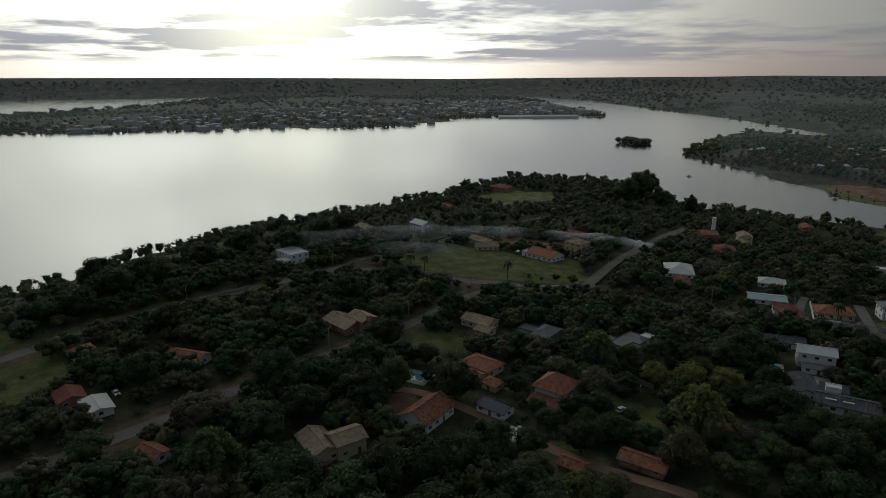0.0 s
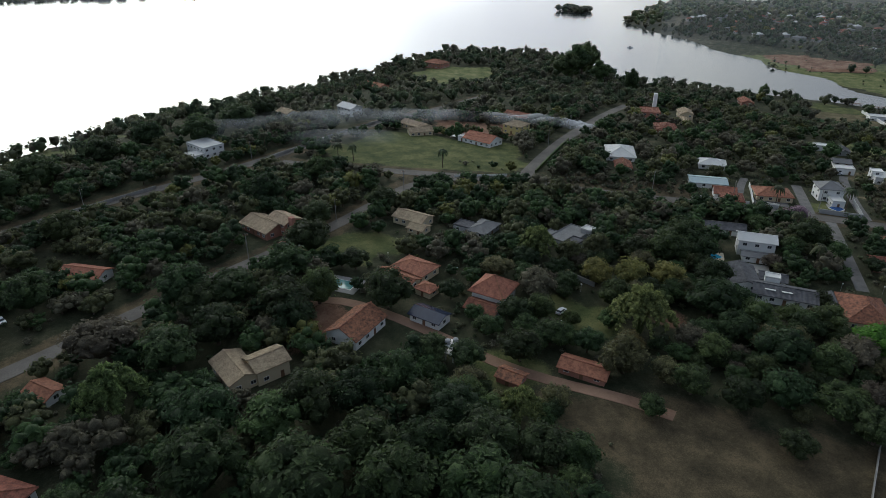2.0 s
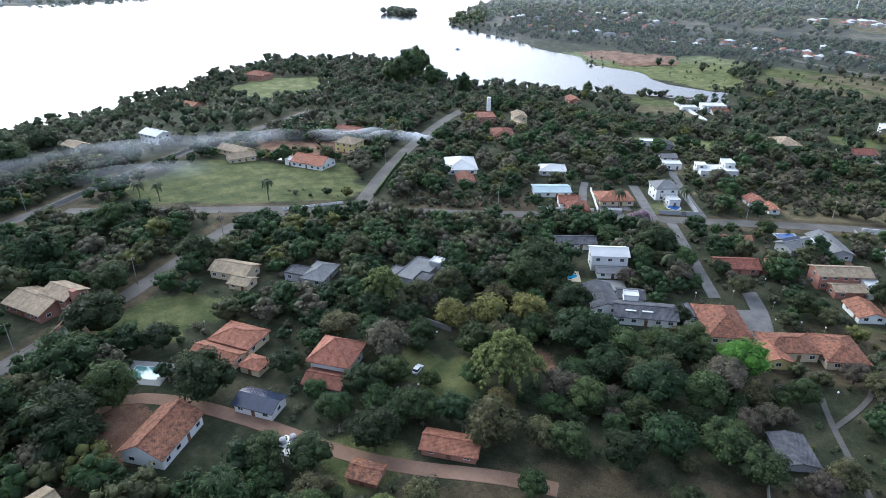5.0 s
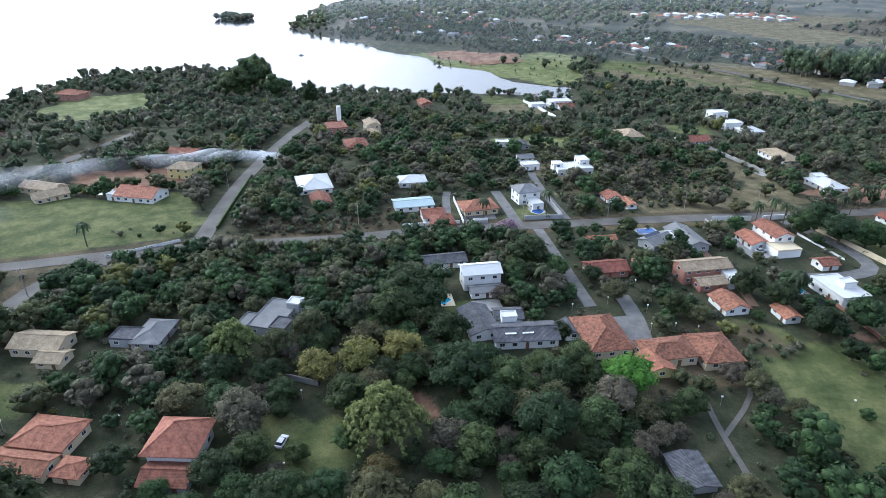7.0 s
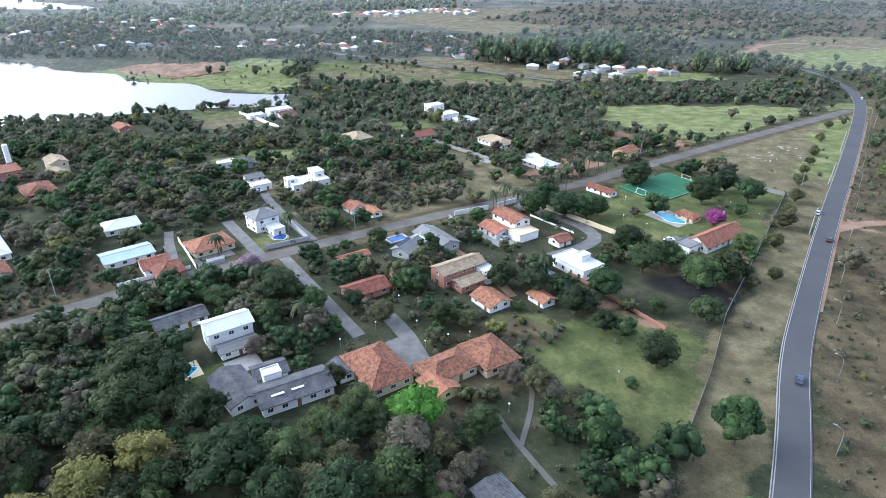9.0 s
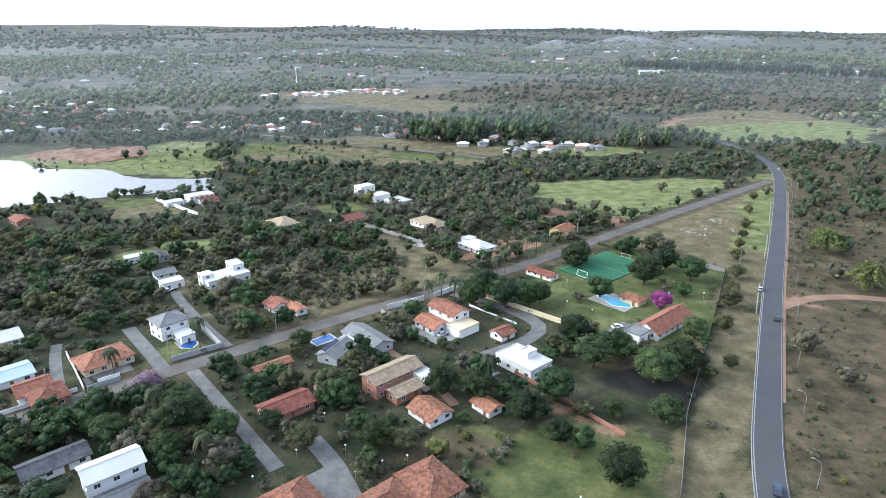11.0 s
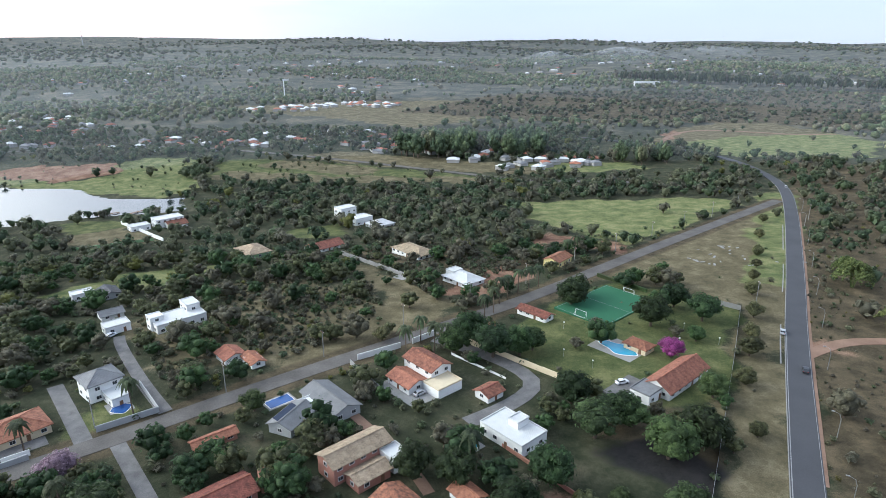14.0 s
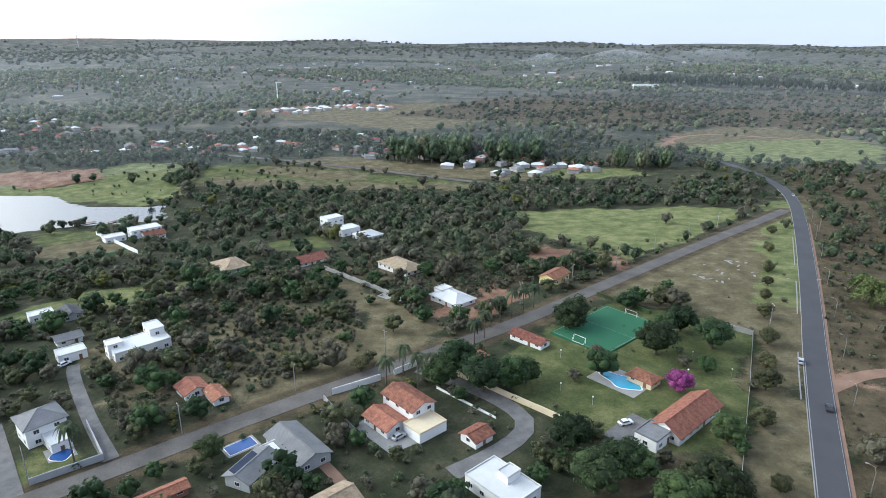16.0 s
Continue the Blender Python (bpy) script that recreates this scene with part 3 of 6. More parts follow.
def opening(parent, mesh, x, y, z, yaw):
    ob = new(mesh[0].name if isinstance(mesh, tuple) else "door", mesh[0] if isinstance(mesh, tuple) else mesh)
    ob.parent, ob.matrix_basis = parent, pose(x, y, z, 0, 0, yaw)
    if isinstance(mesh, tuple):
        p = new("pane", mesh[1])
        p.parent = ob


def gable_roof(l, w, eave, rise, over, thick=0.22):
    a, b, k = l / 2 + over, w / 2 + over, rise / (w / 2)
    lo = eave - over * k
    prof = [(-b, lo), (0, eave + rise), (b, lo), (b, lo - thick), (0, eave + rise - thick), (-b, lo - thick)]
    v = [(x, y, z + 0.1) for x in (-a, a) for y, z in prof]
    f = [(0, 1, 7, 6), (1, 2, 8, 7), (2, 3, 9, 8), (3, 4, 10, 9), (4, 5, 11, 10), (5, 0, 6, 11), (0, 5, 4, 1), (1, 4, 3, 2), (6, 7, 10, 11), (7, 8, 9, 10)]
    return v, f


def hip_roof(l, w, eave, rise, over, thick=0.22):
    a, b, k = l / 2 + over, w / 2 + over, rise / (w / 2)
    lo, r = eave - over * k + 0.1, max(0.05, l / 2 - w / 2)
    v = [(-a, -b, lo), (a, -b, lo), (a, b, lo), (-a, b, lo), (-r, 0, eave + rise + 0.1), (r, 0, eave + rise + 0.1)]
    v += [(x, y, z - thick) for x, y, z in v[:4]]
    return v, [(0, 1, 5, 4), (1, 2, 5), (2, 3, 4, 5), (3, 0, 4), (6, 7, 1, 0), (7, 8, 2, 1), (8, 9, 3, 2), (9, 6, 0, 3), (9, 8, 7, 6)]


def block(home, x, y, l, w, yaw, eave, roof, wall_mat, roof_mat, rise=None, over=0.6, windows=True, ridge=True, base=0.0):
    """One wing of a house, at a place in the world, under the house's empty."""
    cx, cy = x - home.location.x, y - home.location.y
    rise = (w * 0.19 if rise is None else rise)
    eave = eave * 0.8 if eave < 4.7 and roof != "flat" else eave
    FOOT.append((x, y, l + 2 * over, w + 2 * over, yaw))
    lo = base - (1.6 if base == 0 else 0)
    if roof == "gable":
        v = [(a, b, z) for z in (lo, eave) for a, b in ((-l / 2, -w / 2), (l / 2, -w / 2), (l / 2, w / 2), (-l / 2, w / 2))] + [(-l / 2, 0, eave + rise - 0.15), (l / 2, 0, eave + rise - 0.15)]
        fcs = [(3, 2, 1, 0), (0, 1, 5, 4), (2, 3, 7, 6), (1, 2, 6, 9, 5), (3, 0, 4, 8, 7), (4, 5, 9, 8), (6, 7, 8, 9)]
        rv, rf = gable_roof(l, w, eave, rise, over)
    elif roof == "hip":
        v, fcs = box(0, 0, lo, eave, l, w)
        rv, rf = hip_roof(l, w, eave, rise, over)
    else:
        v, fcs = box(0, 0, lo, eave, l, w)
        rim = 0.25
        rv, rf = join(box(0, 0, eave, eave + 0.12, l - 2 * rim, w - 2 * rim), box(0, w / 2 - rim / 2 + 0.1, eave - 0.1, eave + 0.4, l + 0.2, rim), box(0, -w / 2 + rim / 2 - 0.1, eave - 0.1, eave + 0.4, l + 0.2, rim),
                      box(l / 2 - rim / 2 + 0.1, 0, eave - 0.1, eave + 0.4, rim, w - rim), box(-l / 2 + rim / 2 - 0.1, 0, eave - 0.1, eave + 0.4, rim, w - rim))
    part("wall", turned(v, cx, cy, yaw), fcs, wall_mat, home)
    body = new("roof", mesh_of("roof", rv, rf, roof_mat))
    body.parent, body.matrix_basis = home, pose(cx, cy, 0, 0, 0, yaw)
    if ridge and roof != "flat":
        half = l / 2 + over if roof == "gable" else max(0.3, l / 2 - w / 2)
        cap = new("ridge_cap", mesh_of("ridge_cap", *box(0, 0, eave + rise + 0.03, eave + rise + 0.2, 2 * half, 0.45), roof_mat))
        cap.parent = body
    if ridge and roof == "hip":
        r, a, b = max(0.05, l / 2 - w / 2), l / 2 + over, w / 2 + over
        lo_, hi_ = eave - over * rise / (w / 2) + 0.1, eave + rise + 0.1
        for sx, sy in ((-1, -1), (1, -1), (1, 1), (-1, 1)):
            foot, head = Vector((sx * a, sy * b, lo_)), Vector((sx * r, 0, hi_))
            side = (head - foot).cross(Vector((0, 0, 1))).normalized() * 0.2
            lift = Vector((0, 0, 0.14))
            hv = [foot - side, foot + side, foot + lift, head - side, head + side, head + lift]
            hip = new("hip_cap", mesh_of("hip_cap", [tuple(q) for q in hv], [(0, 2, 5, 3), (2, 1, 4, 5), (0, 1, 2), (3, 5, 4)], roof_mat))
            hip.parent = body
    if windows:
        c, s = math.cos(radians(yaw)), math.sin(radians(yaw))
        storeys = [base + 1.0] + ([base + 3.9] if eave - base > 5 else [])
        for side in (-1, 1):
            n = max(1, int(l / 3.4))
            for k in range(n):
                lx, ly = (k + 0.5) * l / n - l / 2, side * (w / 2 + 0.02)
                for z in storeys:
                    wx, wy = cx + c * lx - s * ly, cy + s * lx + c * ly
                    if k == n // 2 and z < 2 and side < 0:
                        opening(home, DOOR, wx, wy, base, yaw)
                    else:
                        opening(home, WINDOW, wx, wy, z, yaw)
            n = max(1, int(w / 4))
            for k in range(n):
                lx, ly = side * (l / 2 + 0.02), (k + 0.5) * w / n - w / 2
                for z in storeys:
                    opening(home, WINDOW, cx + c * lx - s * ly, cy + s * lx + c * ly, z, yaw + 90)


def house(label, x, y, *wings, name="house", category="house"):
    """A house at its place; each wing as block() takes it."""
    home = tagged(new(name), label, category)
    home.location = (x, y, at(x, y))
    for wing in wings:
        block(home, *wing[:9], **(wing[9] if len(wing) > 9 else {}))
    return home


def chimney(home, x, y, l, w, yaw, top, mat, name="chimney"):
    part(name, *box(x - home.location.x, y - home.location.y, -0.5, top, l, w, yaw), mat, home)


h = house("white villa with red tiled roofs and a tan carport", -10, 151,
          (-10, 156, 13.5, 8, -48, 5.6, "gable", WHITE, TILE_RED), (-16, 150, 10.5, 7.5, -48, 3.4, "gable", WHITE, TILE_OR),
          (-5, 147, 9.6, 7.0, 42, 3.2, "flat", WHITE, CREAM, {"windows": False}))
h = house("grey house with two pale gabled metal roofs", -40, 134,
          (-47, 129, 11.5, 7.5, 66, 3.8, "gable", GREYWALL, ROOF_GREY), (-38, 138, 17.5, 9, -48, 3.8, "gable", GREYWALL, ROOF_GREY),
          (-43, 136, 6, 6, 42, 3.0, "flat", WHITE, ROOF_PALE, {"windows": False}))
part("solar_panel", turned([(-4.2, -1.2, 4.35), (4.2, -1.2, 4.35), (4.2, 1.0, 5.1), (-4.2, 1.0, 5.1)], -8.6, -6.2, 66), [(0, 1, 2, 3)], SOLAR, h)
h = house("two-storey pale villa with grey tiled roof", -111, 148, (-111, 148, 10, 9.6, 48, 6.2, "hip", WHITE, ROOF_GREY, {"rise": 2.2}), (-104, 143, 5, 8, 48, 3.2, "flat", WHITE, ROOF_PALE))
h = house("small house with orange tiled roof among scrub", -78, 170, (-78, 170, 7.6, 7.2, -47, 3.0, "gable", WHITE, TILE_OR))
h = house("small annexe with orange tiled roof", -69, 166, (-69, 166, 8, 4.6, -50, 2.7, "gable", WHITE, TILE_OR))
h = house("white flat-roofed modern house with a raised box", -110, 204, (-110, 203, 19, 11, 42, 3.8, "flat", WHITE, ROOF_PALE), (-108, 211, 8, 5.2, -48, 6.2, "flat", WHITE, ROOF_PALE),
          (-117, 199, 5, 5, 42, 5.4, "flat", WHITE, WHITE))
h = house("white flat-roofed garage beside a paved drive", -132, 198, (-132, 198, 9, 6.5, 42, 3.2, "flat", WHITE, ROOF_PALE), name="garage", category="garage")
h = house("small white house beside a dark-roofed one", -168, 238, (-168, 238, 9, 6, 42, 3.2, "flat", WHITE, ROOF_PALE))
h = house("low house with dark weathered roof", -157, 240, (-157, 240, 11, 8, -48, 3.0, "gable", GREYWALL, ROOF_DARK))
h = house("low house with pale metal roof", -142, 213, (-142, 213, 8.5, 6.5, 42, 3.0, "gable", WHITE, ROOF_GREY))
h = house("green house with tan hipped roof", -110, 303, (-110, 303, 17, 13, -48, 4.0, "hip", GREENWALL, TILE_TAN))
h = house("low white house with red tiled roof", -72, 310, (-72, 310, 19, 11, 42, 3.0, "gable", WHITE, TILE_RED))
h = house("long house with tan tiled roof", -21, 292, (-21, 292, 22, 12, -48, 3.6, "hip", WHITE, TILE_TAN))
h = house("white house with pale hipped roof in a bare yard", 4, 244, (4, 244, 16, 11, -48, 3.2, "hip", WHITE, ROOF_PALE), (0, 249, 6, 5, 42, 4.2, "flat", WHITE, ROOF_PALE, {"windows": False}))
h = house("long farmhouse with bright orange tiled roof", 68, 151, (68, 151, 23.5, 9, 42, 3.6, "gable", WHITE, TILE_OR, {"rise": 2.6}), (56, 142, 8, 6.5, 42, 3.4, "flat", WHITE, ROOF_GREY))
h = house("open pool house with orange tiled roof", 63, 173, (63, 173, 8.4, 5.8, -48, 3.0, "hip", CREAM, TILE_OR), name="pool_house", category="pool house")
h = house("white changing rooms with red tiled roof by the pitch", 31, 202, (31, 202, 13.7, 5.2, -45, 2.9, "gable", WHITE, TILE_RED), name="shed", category="shed")
h = house("small tiled shelter behind trees", 12, 188, (12, 188, 6, 5, 42, 2.6, "hip", CREAM, TILE_OR, {"windows": False}), name="shelter", category="shelter")
h = house("small white lodge with red tiled roof", 9, 143, (9, 143, 6.4, 5.7, 42, 3.0, "gable", WHITE, TILE_RED))
h = house("white flat-roofed house with a roof box", 14, 122, (14, 122, 15, 10, -48, 3.6, "flat", WHITE, ROOF_PALE), (15.5, 123, 4.4, 3.4, 42, 5.6, "flat", WHITE, ROOF_PALE, {"windows": False}))
h = house("yellow house with orange roof beside palms", 51, 267, (51, 267, 13, 8, 50, 4.4, "gable", YELLOW, TILE_OR))
h = house("brick house with stepped tan roofs", -27, 110, (-27, 111, 17, 7.5, 42, 5.4, "gable", PINK, TILE_TAN), (-23, 105, 9.4, 5.4, 42, 3.8, "gable", PINK, TILE_TAN), (-17, 111, 5, 6, 42, 4.0, "flat", WHITE, ROOF_PALE))
h = house("low red house with weathered red tiled roof", -56, 97, (-56, 97, 13.5, 8.4, 42, 3.4, "gable", PINK, TILE_RED))
chimney(h, -47.5, 101.5, 1.8, 1.8, 42, 5.6, PINK)
h = house("narrow outbuilding with red tiles between hedges", -66, 120, (-66, 120, 11.3, 3.6, 40, 2.9, "gable", PINK, TILE_OR), name="outbuilding", category="outbuilding")
h = house("small white house with worn orange tiled roof", -15, 95, (-15, 95, 9.6, 8, -48, 3.0, "gable", WHITE, TILE_OLD))
h = house("small white garage with orange tiled roof", 1, 98, (1, 98, 7.2, 5, -50, 2.9, "gable", WHITE, TILE_OR), name="garage", category="garage")
h = house("orange-roofed house with veranda beside a drive", -123, 125, (-123, 125, 15, 11.5, 48, 3.8, "hip", CREAM, TILE_OR))
h = house("white two-storey house with pale gabled roof and arched porch", -88, 66, (-89, 66, 12.4, 7.6, 42, 6.2, "gable", WHITE, ROOF_PALE), (-84, 61, 10.4, 4.6, 42, 3.2, "gable", WHITE, ROOF_GREY, {"rise": 0.7}))
h = house("sprawling white house with dark grey roofs round a court", -68, 43, (-62, 44, 18, 9, 37, 3.8, "gable", WHITE, ROOF_DARK, {"rise": 1.5}), (-76.5, 42.5, 14.5, 8.5, -43, 3.6, "gable", WHITE, ROOF_DARK, {"rise": 1.4}), (-71, 51, 8, 6, 37, 3.0, "gable", WHITE, ROOF_DARK), (-69, 47.5, 4.5, 3.4, 37, 4.4, "flat", WHITE, ROOF_PALE, {"windows": False}))
for k in (-4.5, 0.5):
    part("skylight", turned(box(k, -2.4, 3.95, 4.02, 3.2, 0.8)[0], 6, 1, 37), box(0, 0, 0, 1, 1, 1)[1], ROOF_PALE, h, "pale translucent skylight")
h = house("grey outbuilding with dark roof", -52, 52, (-52, 54, 7, 5, -48, 2.8, "gable", WHITE, ROOF_DARK), name="outbuilding", category="outbuilding")
h = house("low white house with dark roof under trees", -107, 72, (-107, 72, 14.4, 7, 45, 3.4, "gable", WHITE, ROOF_DARK))
h = house("large house with weathered orange hipped roof", -43, 55, (-43, 55, 17, 12, -49, 4.2, "hip", CREAM, TILE_OLD, {"rise": 3.0}))
h = house("rambling house with patchy orange tiled roofs", -20, 60, (-25, 57, 14, 9, 42, 4.2, "hip", CREAM, TILE_OLD), (-14, 65, 13, 10.5, -52, 3.8, "hip", CREAM, TILE_OLD), (-26, 50, 8, 7, -48, 3.4, "gable", YELLOW, TILE_OR))
h = house("long low house with blue-grey metal roof", -149, 113, (-149, 113, 16.5, 10, 46, 3.5, "gable", WHITE, ROOF_BLUE, {"rise": 1.0}))
h = house("brick-coloured house with orange and red roofs", -131, 103, (-134, 106, 9, 9, 44, 3.8, "gable", WHITE, TILE_OR), (-127, 102, 10, 9, -46, 4.0, "hip", PINK, TILE_RED))
h = house("house with pale roof among trees", -169, 141, (-169, 141, 13, 10, 42, 3.8, "hip", WHITE, ROOF_PALE))
h = house("house with broad weathered tile roof and white gable", -112, -84, (-112, -84, 15, 10.5, 122, 4.4, "gable", WHITE, TILE_OLD, {"rise": 2.8}))
h = house("white cottage with blue solar roof", -107, -62, (-107, -62, 10.5, 6.4, 27, 3.4, "gable", WHITE, SOLAR, {"ridge": False}))
h = house("tall white house with steep orange roof", -108, -38, (-108, -38, 10.5, 10.5, 30, 5.4, "hip", WHITE, TILE_OR, {"rise": 3.6, "over": 1.1}), (-103, -45, 10, 6.5, 30, 3.0, "gable", GREYWALL, TILE_RED))
h = house("low house with spreading orange tiled roofs", -134, -54, (-136, -52, 13, 9.5, 24, 4.0, "hip", CREAM, TILE_OR), (-133, -60, 14, 6, 24, 3.2, "gable", CREAM, TILE_OR), (-122, -55, 6, 5, 24, 3.2, "hip", CREAM, TILE_OR))
h = house("long brick shed with orange tiled roof", -64, -38, (-64, -38, 12.5, 6.2, 32, 2.9, "gable", PINK, TILE_OR), name="shed", category="shed")
h = house("small brick hut with worn tiled roof", -71, -57, (-71, -57, 6.4, 5, 28, 2.7, "gable", PINK, TILE_OLD), name="hut", category="hut")
h = house("house with tan tiled roofs beside the street", -173, -33, (-175, -33, 14, 8.5, 28, 4.0, "gable", CREAM, TILE_TAN), (-166, -35, 7, 6, 28, 3.0, "gable", CREAM, TILE_TAN))
h = house("large house with stepped tan roofs and a brick chimney", -195, -86, (-197, -88, 17, 11, 20, 4.0, "gable", PINK, TILE_TAN), (-193, -81, 11, 8, 20, 5.6, "gable", PINK, TILE_TAN))
chimney(h, -186, -80, 2.2, 1.6, 20, 8.2, PINK)
h = house("flat grey modern house in the wood", -130, 12, (-130, 12, 16, 9.5, 108, 3.0, "flat", GREYWALL, ROOF_GREY), (-128, 19, 4, 4, 18, 4.6, "flat", GREYWALL, ROOF_PALE), (-134, 6, 8, 6, 108, 2.4, "flat", GREYWALL, ROOF_GREY, {"windows": False}), (-124, 9, 6, 5, 108, 3.4, "flat", GREYWALL, ROOF_DARK, {"windows": False}))
h = house("low house with grey roofs under trees", -153, -13, (-153, -13, 12, 8, 118, 3.4, "hip", GREYWALL, ROOF_GREY), (-158, -18, 8, 6, 28, 2.8, "flat", GREYWALL, ROOF_DARK))
h = house("low shed with dark weathered roof under branches", -9, 16, (-9, 16, 9.4, 7.2, -50, 2.5, "gable", GREYWALL, ROOF_DARK, {"windows": False, "rise": 0.7}), name="shed", category="shed")
h = house("house with white hipped roof", -206, 111, (-206, 111, 20, 15, -40, 4.0, "hip", WHITE, ROOF_PALE), (-190, 98, 12, 8, -40, 3.0, "gable", WHITE, TILE_OLD))
h = house("brick houses with red roofs near the bay", -278, 212, (-280, 212, 17, 13, -40, 5.6, "flat", PINK, TILE_RED), name="house")
h = house("tan stepped house near the bay", -262, 228, (-264, 230, 14, 9, -40, 6.0, "gable", CREAM, TILE_TAN), (-256, 220, 12, 9, -40, 4.2, "gable", CREAM, TILE_TAN))
h = house("low house with red tiled roof", -243, 188, (-243, 188, 18, 13, -40, 3.4, "hip", PINK, TILE_RED))
chimney(h, -291, 228, 2.6, 2.6, -40, 11.0, WHITE, "water_tower")
h = house("lakeside house with orange roof", -285, 326, (-285, 326, 15, 9, -40, 4.2, "gable", PINK, TILE_OR))
h = house("white house with broad orange roof on a lawn", -262, 57, (-262, 57, 19, 12.5, 20, 4.0, "gable", WHITE, TILE_OR, {"rise": 2.8}), (-271, 50, 6, 5, 20, 3.0, "flat", WHITE, ROOF_PALE))
h = house("house with angled tan roofs", -307, 37, (-310, 38, 20, 9, 15, 3.8, "gable", CREAM, TILE_TAN), (-297, 34, 14, 9, 75, 3.8, "gable", CREAM, TILE_TAN))
h = house("pale yellow two-storey house", -276, 91, (-276, 91, 12.5, 11, 20, 5.8, "hip", YELLOW, TILE_TAN))
h = house("white house with red-brown roof beside trees", -311, 118, (-311, 118, 18, 10, 20, 3.8, "gable", WHITE, TILE_RED))
h = house("white two-storey house with pale roof", -366, 16, (-366, 16, 15, 10, 15, 5.8, "gable", WHITE, ROOF_PALE))
h = house("pale pink house under trees", -378, -24, (-378, -24, 13, 9, 15, 3.8, "gable", WHITE, TILE_TAN))
h = house("lakeside shelter with orange roof", -472, 82, (-472, 82, 20, 12, 20, 3.6, "gable", PINK, TILE_OR))
h = house("large house on the headland", -552, 187, (-552, 187, 22, 15, 20, 5.6, "hip", PINK, TILE_OLD))
h = house("white flat-roofed modern villa", -312, -89, (-312, -89, 17, 12, 20, 5.8, "flat", WHITE, ROOF_PALE), (-304, -96, 9, 7, 20, 3.2, "flat", WHITE, ROOF_PALE))
h = house("low house with orange roof and white end walls", -188, -152, (-188, -152, 15, 7.6, 48, 3.6, "gable", WHITE, TILE_OR))
h = house("large house with tan tiled gables in trees", -108, -118, (-108, -120, 13, 8, 10, 4.6, "gable", CREAM, TILE_TAN), (-106, -112, 9, 8, 100, 4.8, "gable", CREAM, TILE_TAN))
h = house("shed with white metal roof", -160, -181, (-160, -181, 11, 7.6, 17, 3.4, "gable", WHITE, ROOF_PALE, {"rise": 0.8}), name="shed", category="shed")
h = house("low house with red tiled roof", -171, -190, (-171, -190, 10, 8, 17, 3.2, "gable", PINK, TILE_RED))
h = house("small house with orange hipped roof", -210, -190, (-210, -190, 9.5, 8.5, 24, 3.2, "hip", CREAM, TILE_OR))
h = house("small white house with orange roof", -124, -164, (-124, -164, 8.4, 5.6, 35, 3.0, "gable", WHITE, TILE_OR))
h = house("house with dark red hipped roof", -89, -172, (-89, -172, 10.4, 8, 43, 3.8, "hip", WHITE, TILE_RED))
h = house("white waterfront villa with terraces", -192, 384, (-192, 384, 18, 11, 42, 5.6, "flat", WHITE, ROOF_PALE), (-206, 372, 12, 9, 42, 3.6, "flat", WHITE, ROOF_PALE), (-184, 378, 12, 10, 42, 4.2, "gable", WHITE, TILE_RED))
h = house("tall white modern villa among trees", -62, 372, (-72, 388, 12, 9, 42, 6.8, "flat", WHITE, ROOF_PALE), (-60, 372, 13, 10, 42, 4.6, "flat", WHITE, ROOF_PALE), (-46, 362, 14, 12, 42, 4.2, "hip", WHITE, ROOF_PALE))
# ---- trees ----
rng = np.random.default_rng(7)


def sphere_points(n):
    v = rng.normal(size=(n, 3))
    return v / np.linalg.norm(v, axis=1)[:, None]


def ball(level):
    bm = bmesh.new()
    bmesh.ops.create_icosphere(bm, subdivisions=level, radius=1.0)
    bm.verts.ensure_lookup_table()
    v, f = np.array([v.co[:] for v in bm.verts]), np.array([[v.index for v in f.verts] for f in bm.faces])
    bm.free()
    return v, f


ICO_V, ICO_F = ball(1)
BALLS = {1: (ICO_V, ICO_F), 2: ball(2)}


def crown_arrays(lumps, leaves, size, droop=0.0, core=0.92, level=1, rough=0.16):
    """A crown about the origin, about one metre in radius: clumps of foliage, and leaf sprays, each a folded quad, standing off them."""
    vs, fs, n = [], [], 0
    bv, bf = BALLS[level]
    for c, r in lumps:
        v = bv * r * core * (1 + rng.uniform(-rough, rough, (len(bv), 1))) + c
        vs.append(v)
        fs.append(np.c_[bf, bf[:, 2]] + n)
        n += len(v)
    area = np.array([r * r for _, r in lumps])
    pick = rng.choice(len(lumps), leaves, p=area / area.sum())
    cs, rs = np.array([c for c, _ in lumps])[pick], np.array([r for _, r in lumps])[pick]
    d = sphere_points(leaves)
    d[:, 2] = np.where(d[:, 2] < -0.2, -d[:, 2], d[:, 2])
    p = cs + d * (rs * rng.uniform(0.86, 1.12, leaves))[:, None]
    nrm = d + rng.normal(0, 0.45, (leaves, 3)) + (0, 0, 0.5)
    nrm /= np.linalg.norm(nrm, axis=1)[:, None]
    u = np.cross(nrm, sphere_points(leaves))
    u /= np.linalg.norm(u, axis=1)[:, None]
    w = np.cross(nrm, u)
    u[:, 2] -= droop
    s = (size * rng.uniform(0.6, 1.35, leaves))[:, None]
    quad = np.stack([p - u * s, p - w * s * 0.55 + nrm * s * 0.25, p + u * s, p + w * s * 0.55 + nrm * s * 0.25], 1).reshape(-1, 3)
    vs.append(quad)
    fs.append(np.arange(leaves * 4).reshape(-1, 4) + n)
    return np.concatenate(vs), np.concatenate(fs)


